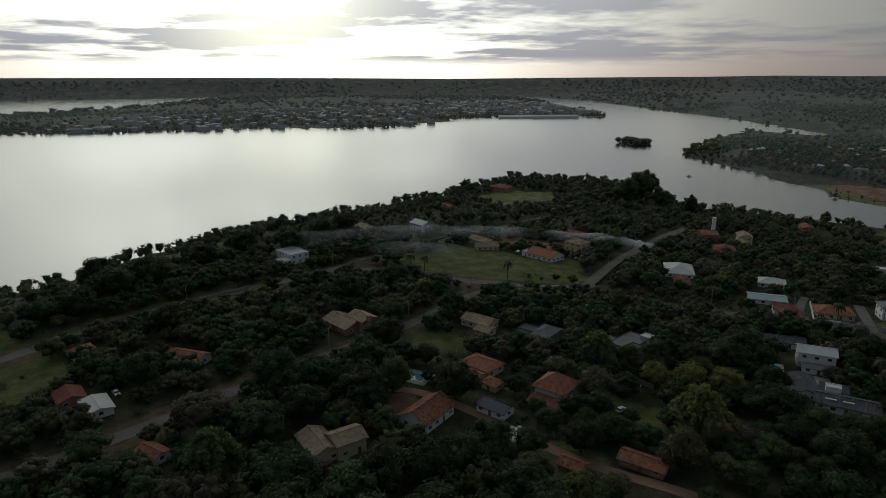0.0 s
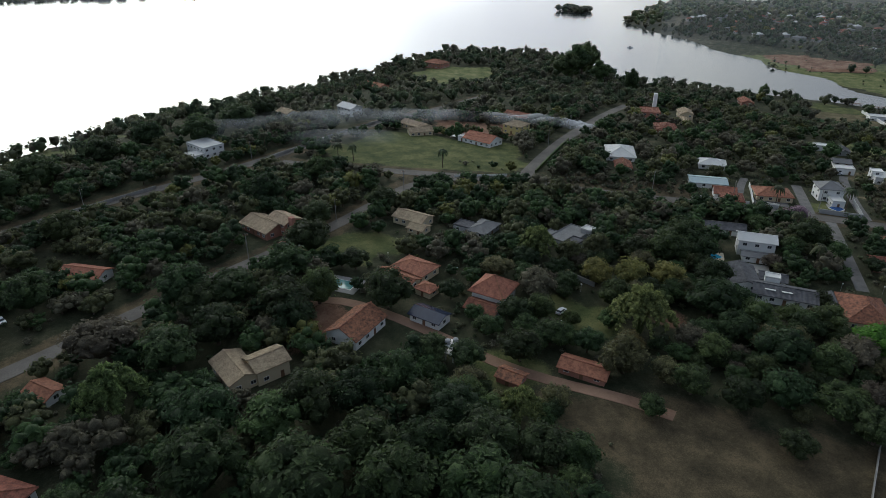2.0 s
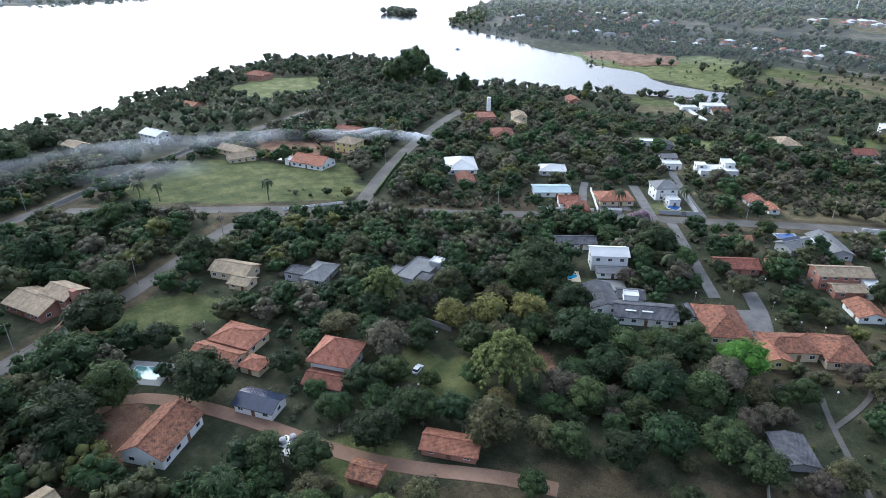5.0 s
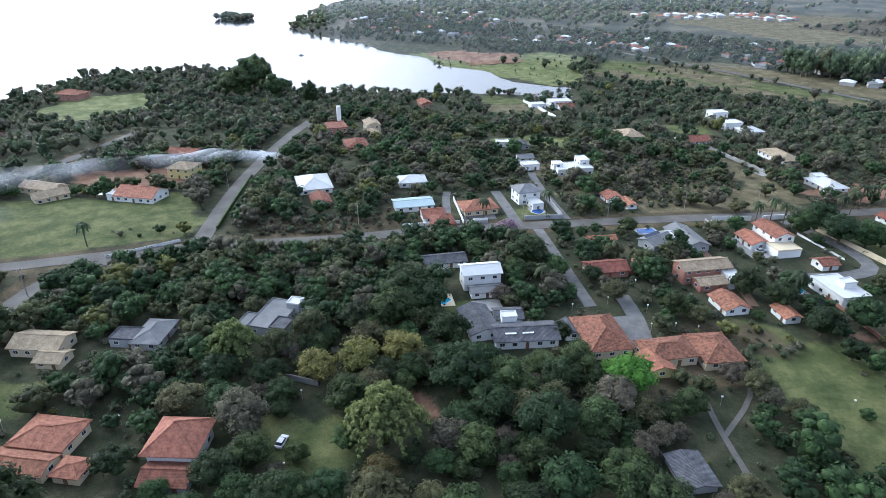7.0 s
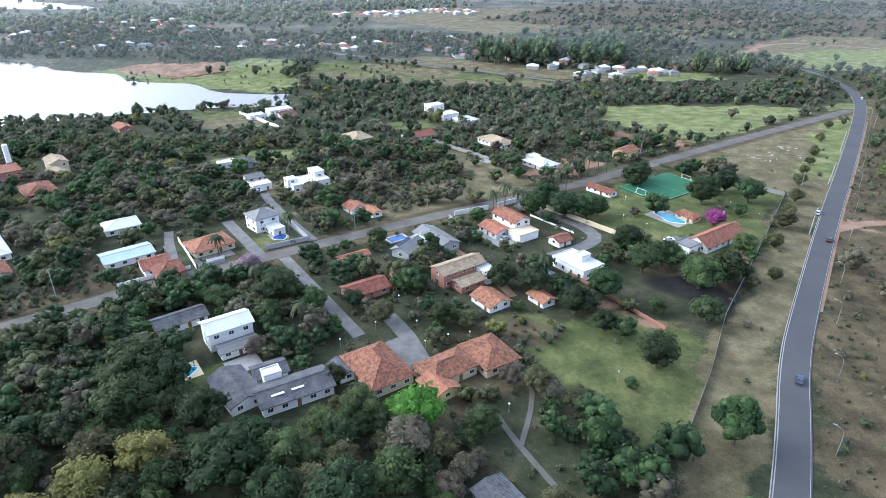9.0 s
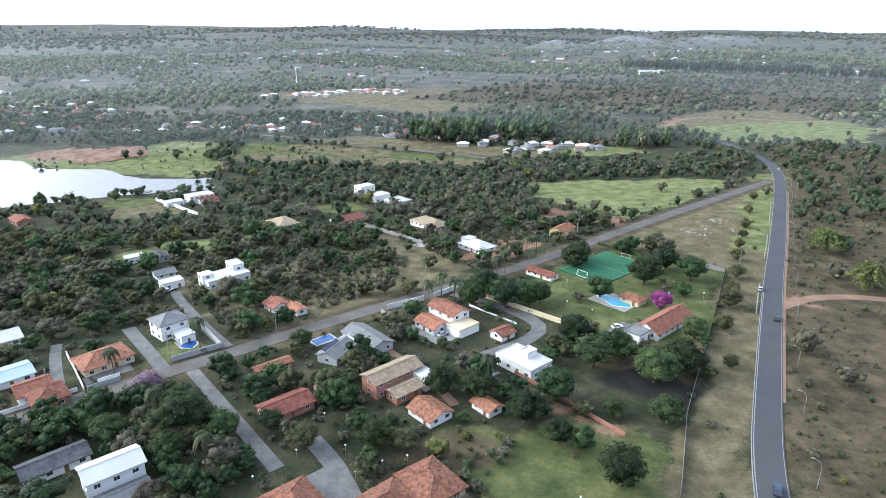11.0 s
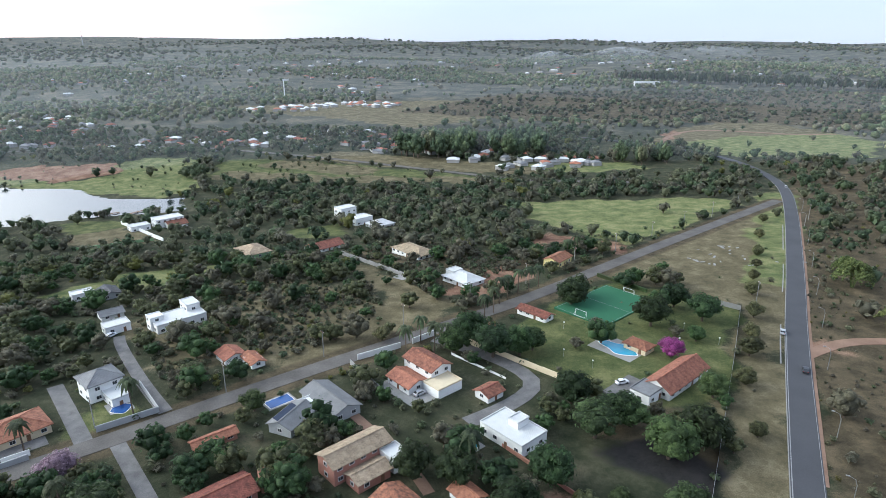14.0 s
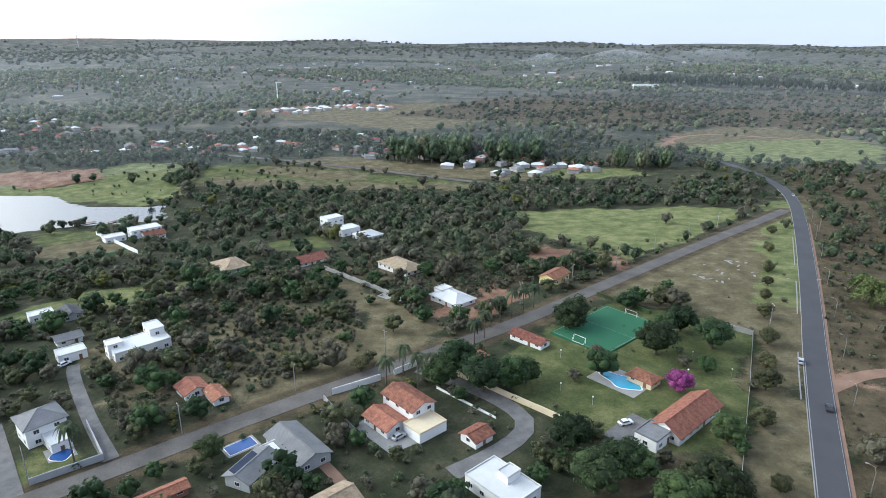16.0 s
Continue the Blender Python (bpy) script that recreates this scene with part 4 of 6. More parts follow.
def lumps_for(n, heart=0.70):
    """A full crown: a heart, and clumps spread over its upper side, uneven in size."""
    out = [(np.array([0.0, 0.0, -0.08]), heart)]
    for k in range(n):
        up = 1 - 1.15 * (k + 0.5) / n
        a, rr = k * 2.4 + rng.uniform(0, 0.8), math.sqrt(max(0.0, 1 - up * up))
        out.append((np.array([rr * math.cos(a), rr * math.sin(a), up * 0.92]) * rng.uniform(0.52, 0.72), rng.uniform(0.24, 0.40)))
    return out


def quads_mesh(name, v, f, mat):
    """A mesh from quads, of which those that repeat their last corner are triangles."""
    me = mesh_of(name, v, [tuple(q) if q[2] != q[3] else tuple(q[:3]) for q in f.tolist()], mat)
    me.polygons.foreach_set("use_smooth", f[:, 2] == f[:, 3])
    return me


def tapered(points, radii, sides=6):
    v, f = [], []
    for (x, y, z), r in zip(points, radii):
        for k in range(sides):
            a = 2 * math.pi * k / sides
            v.append((x + r * math.cos(a), y + r * math.sin(a), z))
    for j in range(len(points) - 1):
        for k in range(sides):
            f.append((j * sides + k, j * sides + (k + 1) % sides, (j + 1) * sides + (k + 1) % sides, (j + 1) * sides + k))
    return v, f


def trunk_mesh(forks=4):
    """A trunk one metre of crown radius tall, with limbs that reach into the crown."""
    bits = [tapered([(0, 0, -0.2), (0.02, 0.01, 0.3), (0.03, 0.02, 0.6)], [0.085, 0.06, 0.045])]
    for k in range(forks):
        a = k * 2 * math.pi / forks + rng.uniform(-0.4, 0.4)
        bits.append(tapered([(0.02, 0.01, 0.22 + 0.06 * k), (0.2 * math.cos(a), 0.2 * math.sin(a), 0.45), (0.42 * math.cos(a), 0.42 * math.sin(a), 0.75)], [0.04, 0.03, 0.012], 5))
    return mesh_of("trunk", *join(*bits), BARK)


TRUNKS = [trunk_mesh() for _ in range(3)]
KINDS = {"dark": LEAF_DARK, "mid": LEAF_MID, "olive": LEAF_OLIVE, "brown": LEAF_BROWN, "yellow": LEAF_YELLOW, "bright": LEAF_BRIGHT, "purple": BLOSSOM_PURPLE, "pink": BLOSSOM_PINK}
SAYS = {"dark": "broad dark green tree with dense rounded crown", "mid": "leafy green garden tree with uneven crown", "olive": "olive-green tree with open crown",
        "brown": "half-bare brownish dry-season tree", "yellow": "yellow-green tree with dense crown", "bright": "bright light-green mango tree beside a house",
        "purple": "purple flowering tree by the pool", "pink": "pale pink flowering tree over the street"}
CROWNS = {k: [quads_mesh("crown", *crown_arrays(lumps_for(15), 980, 0.07, 0.0, 0.80, 1, 0.2), m) for _ in range(4 if k in ("dark", "mid") else 2)] for k, m in KINDS.items()}
TREES, SPOTS = [], []


def tree(kind, x, y, r, tall=1.0):
    """A tree of crown radius r: an empty at its foot, a trunk and a crown."""
    t = tagged(new("tree"), SAYS[kind], "tree", group="trees")
    t.matrix_basis = pose(x, y, at(x, y) - 0.05, 0, 0, rng.uniform(0, 360))
    k = new("trunk", TRUNKS[len(SPOTS) % 3])
    c = new("crown", CROWNS[kind][rng.integers(len(CROWNS[kind]))])
    k.parent = c.parent = t
    k.scale = (r, r, r * tall)
    c.location, c.scale = (0, 0, r * 0.74 * tall), (r * rng.uniform(0.92, 1.1), r, r * rng.uniform(0.8, 1.0) * (1 + (tall - 1) * 0.6))
    SPOTS.append((x, y, r))


for kind, rows in (("dark", [(-66, 14, 9.4), (-77, -50, 6.5), (-82, -64, 5.4), (-120, -70, 8.6), (-115, -50, 5), (-149, -69, 5.5), (-40, 9, 8.0), (-54, 9, 6.8), (-45, 28, 6.0), (-192, -39, 7.6), (-169, -79, 9.0),
                             (-151, -92, 9.7), (-121, -100, 8.0), (-29, -4, 6.8), (-34, -14, 5.9), (-71, -31, 5.4), (11, 92, 6.4), (19, 83, 4.6), (31, 67, 6.7), (44, 129, 6.5), (36, 122, 7.4), (21, 103, 7.0), (50, 92, 5.6),
                             (-82, 88, 7.9), (-12, 106, 6.0), (-2, 104, 6.0)]),
                   ("dark", [(12, 168, 8), (4, 180, 7.6), (47, 212, 7), (73, 192, 8.0), (88, 210, 6.7), (94, 196, 7.4), (-53, 50, 3.6), (-94, 41, 7.5), (-103, 43, 9.2), (-79, 30, 7.0), (-58, 88, 4.2), (33, 139, 6.6),
                             (63, 118, 7.4), (51, 220, 6.7), (-128, -99, 9.5), (-126, -121, 8.5), (-150, -125, 10.0), (-120, -134, 9.0), (-79, -97, 8.0), (-81, -85, 7.2), (-63, -79, 7.7), (-51, -78, 8.5),
                             (-43, -68, 7.3), (-57, -90, 7.3), (-88, -131, 9.5), (-145, -112, 9.0), (-82, -108, 8.5), (-73, -135, 10.5), (-58, -118, 11.0), (-31, -82, 9.6)]),
                   ("dark", [(-63, -150, 9.4), (-76, -160, 6.0), (-172, -168, 8.6), (-300, -191, 10.9), (-290, -166, 11.0), (-256, -196, 9.4), (-191, -68, 7.4), (-224, -80, 9.4), (-143, -122, 8.4),
                             (-279, -182, 11.1), (-314, -138, 10.0), (-337, -114, 10.0), (-328, -88, 11.4), (-348, -62, 11.4), (-255, -213, 7.4), (-374, -40, 9.3)]),
                   ("mid", [(-31, 17, 6.7), (-20, 3, 6.7), (-38, 0, 5.3), (-44, -20, 5.5), (-14, 36, 4.9), (-133, -88, 7.8), (-56, 20, 6.4), (-242, -50, 8), (-77, -17, 4.4), (-84, -26, 3.2), (-101, -50, 3.4), (53, 113, 7.3),
                            (64, 121, 6.1), (23, 57, 2.2), (-6, 92, 2.2), (-51, 31, 4.9), (-81, 76, 5.0), (-69, 85, 5.1), (21, 169, 7.0), (76, 142, 5.2), (36, 95, 3.5), (-98, 30, 8.7), (-99, 83, 5.4), (-29, 81, 5.1),
                            (85, 179, 4.0), (-60, 136, 4.5), (26, 173, 6.0)]),
                   ("mid", [(-1, 171, 6.6), (-81, -118, 8.2), (-43, -35, 4.2), (-63, -102, 8.5), (-39, -62, 6.2), (-49, -101, 10.0), (-40, -86, 9.2), (-222, -157, 9.1), (-127, -180, 7.2), (-307, -209, 4.8), (47, 127, 6)]),
                   ("olive", [(-59, -29, 7.2), (-51, -22, 4.7), (-47, 80, 5.0), (-1, 53, 4.9), (9, 47, 4.4), (-21, 80, 4.0), (125, 222, 4.2), (115, 199, 4.4), (99, 168, 5.0), (152, 274, 3.6), (-27, 182, 3.8), (134, 240, 3.2), (89, 149, 3.8), (80, 122, 3.2), (143, 256, 3), (168, 305, 3.2), (186, 338, 3.4), (106, 182, 3.6)]),
                   ("yellow", [(-99, -3, 6.2), (-92, 6, 6.9), (-85, 16, 6.4), (-64, -22, 5)]), ("bright", [(-29, 36, 7.3), (-34, 38, 4.5)]), ("purple", [(72, 167, 4.8)]), ("pink", [(-99, 105, 5.2)]),
                   ("brown", [(-78, 60, 3.6), (-132, -149, 9.5), (-101, -26, 6.9), (-84, -33, 3.1), (-7, 55, 4.0), (2, 50, 3.8), (52, 188, 3.6), (-340, -190, 7.0)])):
    for x, y, r in rows:
        tree(kind, x, y, r)
# ---- palms, bamboo and odd trees ----
def frond_arrays(n, length, droop, lift, width):
    """Arching palm fronds round a point: a spine with a leaf blade folded on each side."""
    v, f = [], []
    for k in range(n):
        a = 2 * math.pi * k / n + rng.uniform(-0.2, 0.2)
        up = lift * rng.uniform(0.3, 1.2)
        ln = length * rng.uniform(0.85, 1.1)
        o = len(v)
        for j in range(6):
            u = j / 5
            r, z, w = ln * u * (1 - 0.12 * u), up * u * 1.6 - droop * u * u * 1.7, width * (0.25 + math.sin(math.pi * min(u + 0.08, 1)))
            for s, dz in ((-1, -0.35), (0, 0), (1, -0.35)):
                v.append((r * math.cos(a) - s * w * math.sin(a), r * math.sin(a) + s * w * math.cos(a), z + dz * w))
        for j in range(5):
            for s in (0, 1):
                f.append((o + j * 3 + s, o + j * 3 + s + 1, o + j * 3 + s + 4, o + j * 3 + s + 3))
    return v, f


PALM_TRUNK = mesh_of("trunk", *tapered([(0, 0, -0.5), (0.1, 0, 3), (0.15, 0.05, 6), (0.1, 0.1, 8.2)], [0.28, 0.2, 0.17, 0.2], 7), BARK)
PALM_CROWNS = [mesh_of("crown", *frond_arrays(16, 3.1, 2.6, 1.6, 0.42), LEAF_PALM) for _ in range(3)]


def palm(x, y, tall=8.0, label="tall palm with drooping feathery fronds"):
    t = tagged(new("palm"), label, "palm tree", group="palms")
    t.matrix_basis = pose(x, y, at(x, y), 0, 0, rng.uniform(0, 360))
    k, c = new("trunk", PALM_TRUNK), new("crown", PALM_CROWNS[len(SPOTS) % 3])
    k.parent = c.parent = t
    k.scale = (1, 1, tall / 8.2)
    c.location, c.scale = (0.1, 0.1, tall), (1.2, 1.2, 1.1)
    SPOTS.append((x, y, 2.0))


for x, y in ((18, 215), (22, 220), (27, 226), (32, 229), (37, 235), (15, 206), (11, 199), (-18, 173), (-13, 179), (-95, 135), (57, 275), (62, 279), (-4, 176), (-8, 171), (-70, 74), (2, 108), (-116, 118), (-90, 92)):
    palm(x, y, rng.uniform(8.5, 11.5))
for x, y in ((-365, -118), (-364, -99), (-338, -155), (-329, -150), (-456, 30), (-468, 45), (-467, 56), (-480, 70), (-487, 81), (-490, 91), (-478, 62), (-460, 38), (-300, -60), (-268, -30), (-262, -24), (-230, 12), (-285, 350), (-265, 360), (-340, -140)):
    palm(x, y, rng.uniform(8, 11), "tall slender palm near the shore")


def bamboo(x, y, r):
    """A clump of arching culms, each ending in a drooping plume of leaves."""
    plumes, culms = [], []
    for k in range(46):
        a, out = k * 2.4 + rng.uniform(-0.3, 0.3), ((k + 0.5) / 46) ** 0.6
        way = np.array([math.cos(a), math.sin(a), 0.0])
        rise, reach = 1.42 - 0.55 * out * out + rng.uniform(-0.1, 0.12), 0.12 + 0.72 * out
        arc = [way * (0.08 * out + reach * u ** 1.7) + (0, 0, rise * (u * (2.0 - u)) - 0.42 * out * u ** 4) for u in (0.0, 0.3, 0.55, 0.75, 0.9, 1.0)]
        culms.append(tapered([tuple(q) for q in arc], [0.012, 0.011, 0.009, 0.007, 0.005, 0.003], 4))
        plumes += [(arc[2], 0.09), (arc[3], 0.115), (arc[4], 0.11), (arc[5], 0.075), (arc[5] + way * 0.07 + (0, 0, -0.09), 0.05)]
    t = tagged(new("bamboo_clump"), "arching yellow-green bamboo clump with feathery plumes", "bamboo", group="bamboo clumps")
    t.matrix_basis = pose(x, y, at(x, y) - 0.1)
    t_scale = Matrix.Diagonal((r, r, r * 0.95, 1))
    c = new("foliage", quads_mesh("foliage", *crown_arrays(plumes, 2600, 0.05, 0.6, 0.8), LEAF_BAMBOO))
    c.parent = t
    c.matrix_basis = t_scale
    for stem in culms[::2]:
        k = new("culm", mesh_of("culm", *stem, LEAF_BAMBOO))
        k.parent, k.matrix_basis = t, t_scale
    SPOTS.append((x, y, r * 0.9))


for x, y, r in ((-71, -11, 11), (-125, -8, 8.7), (172, 230, 9), (162, 185, 9), (-57, -65, 7.2), (-108, -149, 10), (178, 246, 6)):
    bamboo(x, y, r)


def big_tree(kind, label, x, y, r, tall, lumps):
    t = tagged(new("tree"), label, "tree", group="trees")
    t.matrix_basis = pose(x, y, at(x, y) - 0.1)
    c = new("crown", quads_mesh("crown", *crown_arrays(lumps, 1500, 0.07), KINDS[kind]))
    k = new("trunk", TRUNKS[0])
    c.parent = k.parent = t
    k.scale = (r, r, tall * 0.8)
    c.location, c.scale = (0, 0, tall * 0.55), (r, r, tall * 0.5)
    SPOTS.append((x, y, r))


def tower_lumps(n):
    return [(np.array([rng.uniform(-0.5, 0.5) * (1.1 - 0.7 * abs(z)), rng.uniform(-0.5, 0.5) * (1.1 - 0.7 * abs(z)), z]), rng.uniform(0.22, 0.36)) for z in np.linspace(-0.75, 0.85, n)]


big_tree("mid", "tall bushy conifer on the dry verge", 43, 39, 6.0, 12.5, lumps_for(14, 0.5) + tower_lumps(9))
for x, y, r, tall in ((-455, 300, 15, 36), (-444, 284, 15, 34), (-433, 262, 14, 30), (-462, 318, 11, 30), (-405, 279, 11, 24), (-362, 275, 7, 24), (-370, 285, 6, 20), (-297, 366, 5, 15)):
    big_tree("mid", "very tall dark eucalyptus near the water", x, y, r, tall * 0.8, lumps_for(15, 0.6) + tower_lumps(6))


# ---- the many other trees and shrubs ----
def rect_away(x, y):
    d = np.full(len(x), 1e9)
    for cx, cy, l, w, yaw in FOOT:
        c, s = math.cos(radians(yaw)), math.sin(radians(yaw))
        u, v = np.abs(c * (x - cx) + s * (y - cy)) - l / 2, np.abs(-s * (x - cx) + c * (y - cy)) - w / 2
        d = np.minimum(d, np.hypot(np.maximum(u, 0), np.maximum(v, 0)) + np.minimum(np.maximum(u, v), 0))
    return d


PAVED = [[(-111, -85), (-125, -70), (-98, -62), (-92, -80)], [(38, 206), (66, 233), (84, 218), (56, 190)], [(44, 180), (55, 188), (68, 172), (54, 160)], [(-60, 142), (-50, 146), (-48, 140), (-56, 134)],
         [(-108, 140), (-100, 148), (-94, 138), (-101, 132)], [(-144, -84), (-149, -74), (-140, -70), (-132, -79)], [(-101, 51), (-94, 58), (-86, 48), (-93, 42)], [(-24, 158), (-6, 168), (12, 150), (2, 138), (-14, 138)],
         [(44, 138), (54, 150), (64, 140), (54, 132)], [(-100, -14), (-84, -36), (-72, -22), (-90, -4)], [(-52, 62), (-40, 72), (-28, 60), (-34, 50)]]
CLEAR = [np.array(p, float) for p in LAWNS + MEADOWS + GREENS + EARTH + PAVED + DRY[:1] + DRY[2:] + BROWN[1:2] + [[(24, 122), (40, 134), (58, 130), (74, 130), (56, 94), (40, 60), (24, 60), (36, 86), (9, 122)]]]
SCRUB = [np.array(p, float) for p in DRY[1:2] + BROWN[3:6]]
WOODS = [np.array(p, float) for p in ([(-221, -10), (-205, 20), (-180, 44), (-127, 85), (-103, 60), (-60, 20), (-40, 20), (-20, 0), (-60, -20), (-100, 0), (-118, -4), (-140, -17), (-177, -20)],
         [(-140, -140), (-30, -140), (-10, -70), (-60, -66), (-80, -80), (-96, -100), (-140, -100)], [(-640, 262), (-560, 340), (-400, 310), (-330, 370), (-290, 300), (-330, 210), (-430, 130), (-500, 230)],
         [(-30, 330), (40, 420), (200, 430), (240, 480), (60, 500), (-140, 480), (-190, 440), (-100, 380)], [(-60, 700), (150, 640), (170, 700), (-20, 790)], [(-60, -28), (-30, -30), (-5, 5), (-18, 30), (-40, 45), (-75, 34), (-85, 0)],
         [(-95, 122), (-62, 134), (-36, 124), (-4, 118), (-2, 100), (-40, 96), (-90, 104)], [(-140, 108), (-84, 104), (-62, 92), (-66, 78), (-110, 74)])]
LEAVES = [LEAF_DARK, LEAF_MID, LEAF_OLIVE, LEAF_BROWN, LEAF_YELLOW]
# the haze-lightened set, for woods, far trees and low growth
HAZED_LEAVES = [HAZED_DARK, HAZED_MID, HAZED_OLIVE, HAZED_BROWN, LEAF_YELLOW]


def any_inside(polys, x, y):
    hit = np.zeros(len(x), bool)
    for p in polys:
        hit |= inside(p, x, y)
    return hit


def scatter(lo, hi, cell, rmin, rmax, share):
    """Jittered places with radii, where the land is free for them. share(x, y) is how much of it they cover."""
    gx, gy = np.meshgrid(np.arange(lo[0], hi[0], cell), np.arange(lo[1], hi[1], cell))
    x = gx.ravel() + rng.uniform(0, cell, gx.size)
    y = gy.ravel() + rng.uniform(0, cell, gx.size)
    r = rmin + (rmax - rmin) * rng.uniform(0, 1, len(x)) ** 1.6
    ok = rng.uniform(0, 1, len(x)) < share(x, y)
    x, y, r = x[ok], y[ok], r[ok]
    ok = shore(x, y) > 1.5
    for line, w in ROADS:
        ok &= away(line, x, y, False) > w / 2 + 0.75 * r + (2.2 if 6 < w < 7.3 else 0.0)
    x, y, r = x[ok], y[ok], r[ok]
    ok = rect_away(x, y) > 0.6 * r + 0.4
    back = np.hypot(x, y + 60)
    for k in (0.8, 1.5):
        ok &= rect_away(x + x / back * k * np.minimum(r, 4.5), y + (y + 60) / back * k * np.minimum(r, 4.5)) > 0.2
    for sx, sy, sr in SPOTS:
        ok &= np.hypot(x - sx, y - sy) > 0.55 * (r + sr)
    return x[ok], y[ok], r[ok]


def merge(name, label, category, variants, places, lift=0.72, trunk=True, leaves=HAZED_LEAVES):
    """One object of many trees, each a turned and scaled copy of one of the crowns, with its own leaf colour, on a plain trunk."""
    vs, fs, mi, n = [], [], [], 0
    stem_v, stem_f = tapered([(0, 0, -0.3), (0, 0, 1.0)], [0.08, 0.045], 4)
    stem_v, stem_f = np.array(stem_v), np.array(stem_f)
    for x, y, z, r, tint, flat in places:
        v, f = variants[rng.integers(len(variants))]
        a = rng.uniform(0, 2 * math.pi)
        c, s = math.cos(a), math.sin(a)
        w = np.stack([(c * v[:, 0] - s * v[:, 1]) * r + x, (s * v[:, 0] + c * v[:, 1]) * r + y, v[:, 2] * r * flat + z + lift * r], 1)
        vs.append(w)
        fs.append(f + n)
        mi.append(np.full(len(f), tint))
        n += len(w)
        if trunk:
            vs.append(stem_v * r + (x, y, z))
            fs.append(stem_f + n)
            mi.append(np.full(len(stem_f), len(LEAVES)))
            n += len(stem_v)
    v, f, mi = np.concatenate(vs), np.concatenate(fs), np.concatenate(mi)
    me = bpy.data.meshes.new(name)
    tri = f[:, 2] == f[:, 3]
    size = np.where(tri, 3, 4)
    start = np.r_[0, np.cumsum(size)[:-1]]
    keep = np.ones(f.shape, bool)
    keep[tri, 3] = False
    me.vertices.add(len(v))
    me.vertices.foreach_set("co", v.astype(np.float32).ravel())
    me.loops.add(int(size.sum()))
    me.loops.foreach_set("vertex_index", f[keep].astype(np.int32))
    me.polygons.add(len(f))
    me.polygons.foreach_set("loop_start", start.astype(np.int32))
    for m in leaves + [BARK]:
        me.materials.append(m)
    me.polygons.foreach_set("material_index", mi.astype(np.int32))
    me.polygons.foreach_set("use_smooth", tri)
    me.update(calc_edges=True)
    me.validate()
    return tagged(new(name, me), label, category, kind="stuff")


def tints(n, weights):
    return rng.choice(5, n, p=np.array(weights) / np.sum(weights))


MID = [crown_arrays(lumps_for(8, 0.70), 112, 0.11, 0.0, 0.78, 1, 0.22) for _ in range(8)]
SMALL = [crown_arrays(lumps_for(2, 0.68), 30, 0.23, 0.0, 0.8, 1, 0.25) for _ in range(6)]
BUSH = [crown_arrays(lumps_for(0, 0.7), 24, 0.32, 0.0, 0.75, 1, 0.25) for _ in range(6)]
FARC = [crown_arrays(lumps_for(0, 0.8), 5, 0.5, 0.0, 0.95, 1, 0.3) for _ in range(6)]


def cover_home(x, y):
    s = np.where(y > 110, 0.43, 0.74)
    s = np.where(any_inside(WOODS, x, y), 0.98, s)
    s = np.where(any_inside(SCRUB, x, y), 0.2, s)
    s = np.where(any_inside(CLEAR, x, y), 0.015, s)
    road_side = x - np.interp(y, [p[1] for p in MAIN[:14]], [p[0] for p in MAIN[:14]])
    s = np.where((road_side > 0) & (y < 480), np.where(y > 230, 0.12, 0.02), s)
    return s


x, y, r = scatter((-330, -215), (120, 290), 5.4, 2.9, 6.6, cover_home)
near = np.argsort(np.hypot(x + 55, y + 15))
singles, rest = near[:130], near[130:]
for k in singles:
    tree(("dark", "mid", "olive", "dark", "mid", "brown")[rng.integers(6)], x[k], y[k], r[k])
ok = rest
merge("garden_trees", "mixed green garden and woodland trees", "trees", MID, zip(x[ok], y[ok], height(x[ok], y[ok]), r[ok], np.where(y[ok] > 105, tints(len(ok), (1.8, 3, 4.5, 3.2, 0.3)), tints(len(ok), (4, 4, 3.2, 2.0, 0.5))), rng.uniform(0.75, 1.05, len(ok))), leaves=LEAVES)


def cover_round(x, y):
    s = np.where((x > -330) & (x < 120) & (y > -215) & (y < 290), 0.0, 0.5)
    s = np.where(any_inside(WOODS, x, y) & (s > 0), 0.95, s)
    s = np.where((shore(x, y) < 70) & (x < -330) & (s > 0), 0.9, s)
    s = np.where(any_inside(CLEAR, x, y) & (s > 0), 0.012, s)
    road_side = x - np.interp(y, [p[1] for p in MAIN[:14]], [p[0] for p in MAIN[:14]])
    s = np.where((road_side > 0) & (y < 480) & (s > 0), np.where(y > 260, 0.32, 0.06), s)
    patch = np.sin(x * 0.021 + 2 * np.sin(y * 0.013)) + np.sin(y * 0.027 + x * 0.009)
    s = np.where((y > 520) & (s > 0.02), np.clip(0.4 + 0.5 * patch, 0.03, 0.97), s)
    return np.where((y > 600) & (y < 790) & (x > -640) & (x < 160) & (s > 0.02), np.maximum(s, 0.5), s)


x, y, r = scatter((-700, -330), (420, 800), 8.2, 3.2, 6.8, cover_round)
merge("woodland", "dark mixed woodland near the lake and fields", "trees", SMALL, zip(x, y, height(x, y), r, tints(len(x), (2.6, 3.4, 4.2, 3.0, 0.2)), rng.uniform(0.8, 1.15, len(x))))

x, y, r = scatter((-250, -215), (240, 330), 4.0, 0.8, 2.3, lambda x, y: np.where(any_inside(SCRUB, x, y), 0.85, np.where(any_inside(CLEAR, x, y) | any_inside([np.array(BROWN[2], float)], x, y), np.where(x > np.interp(y, [p[1] for p in MAIN[:14]], [p[0] for p in MAIN[:14]]), np.where(y > 190, 0.3, 0.13), 0.03), np.where((x > -170) & (y > -80), 0.55, 0.28))))
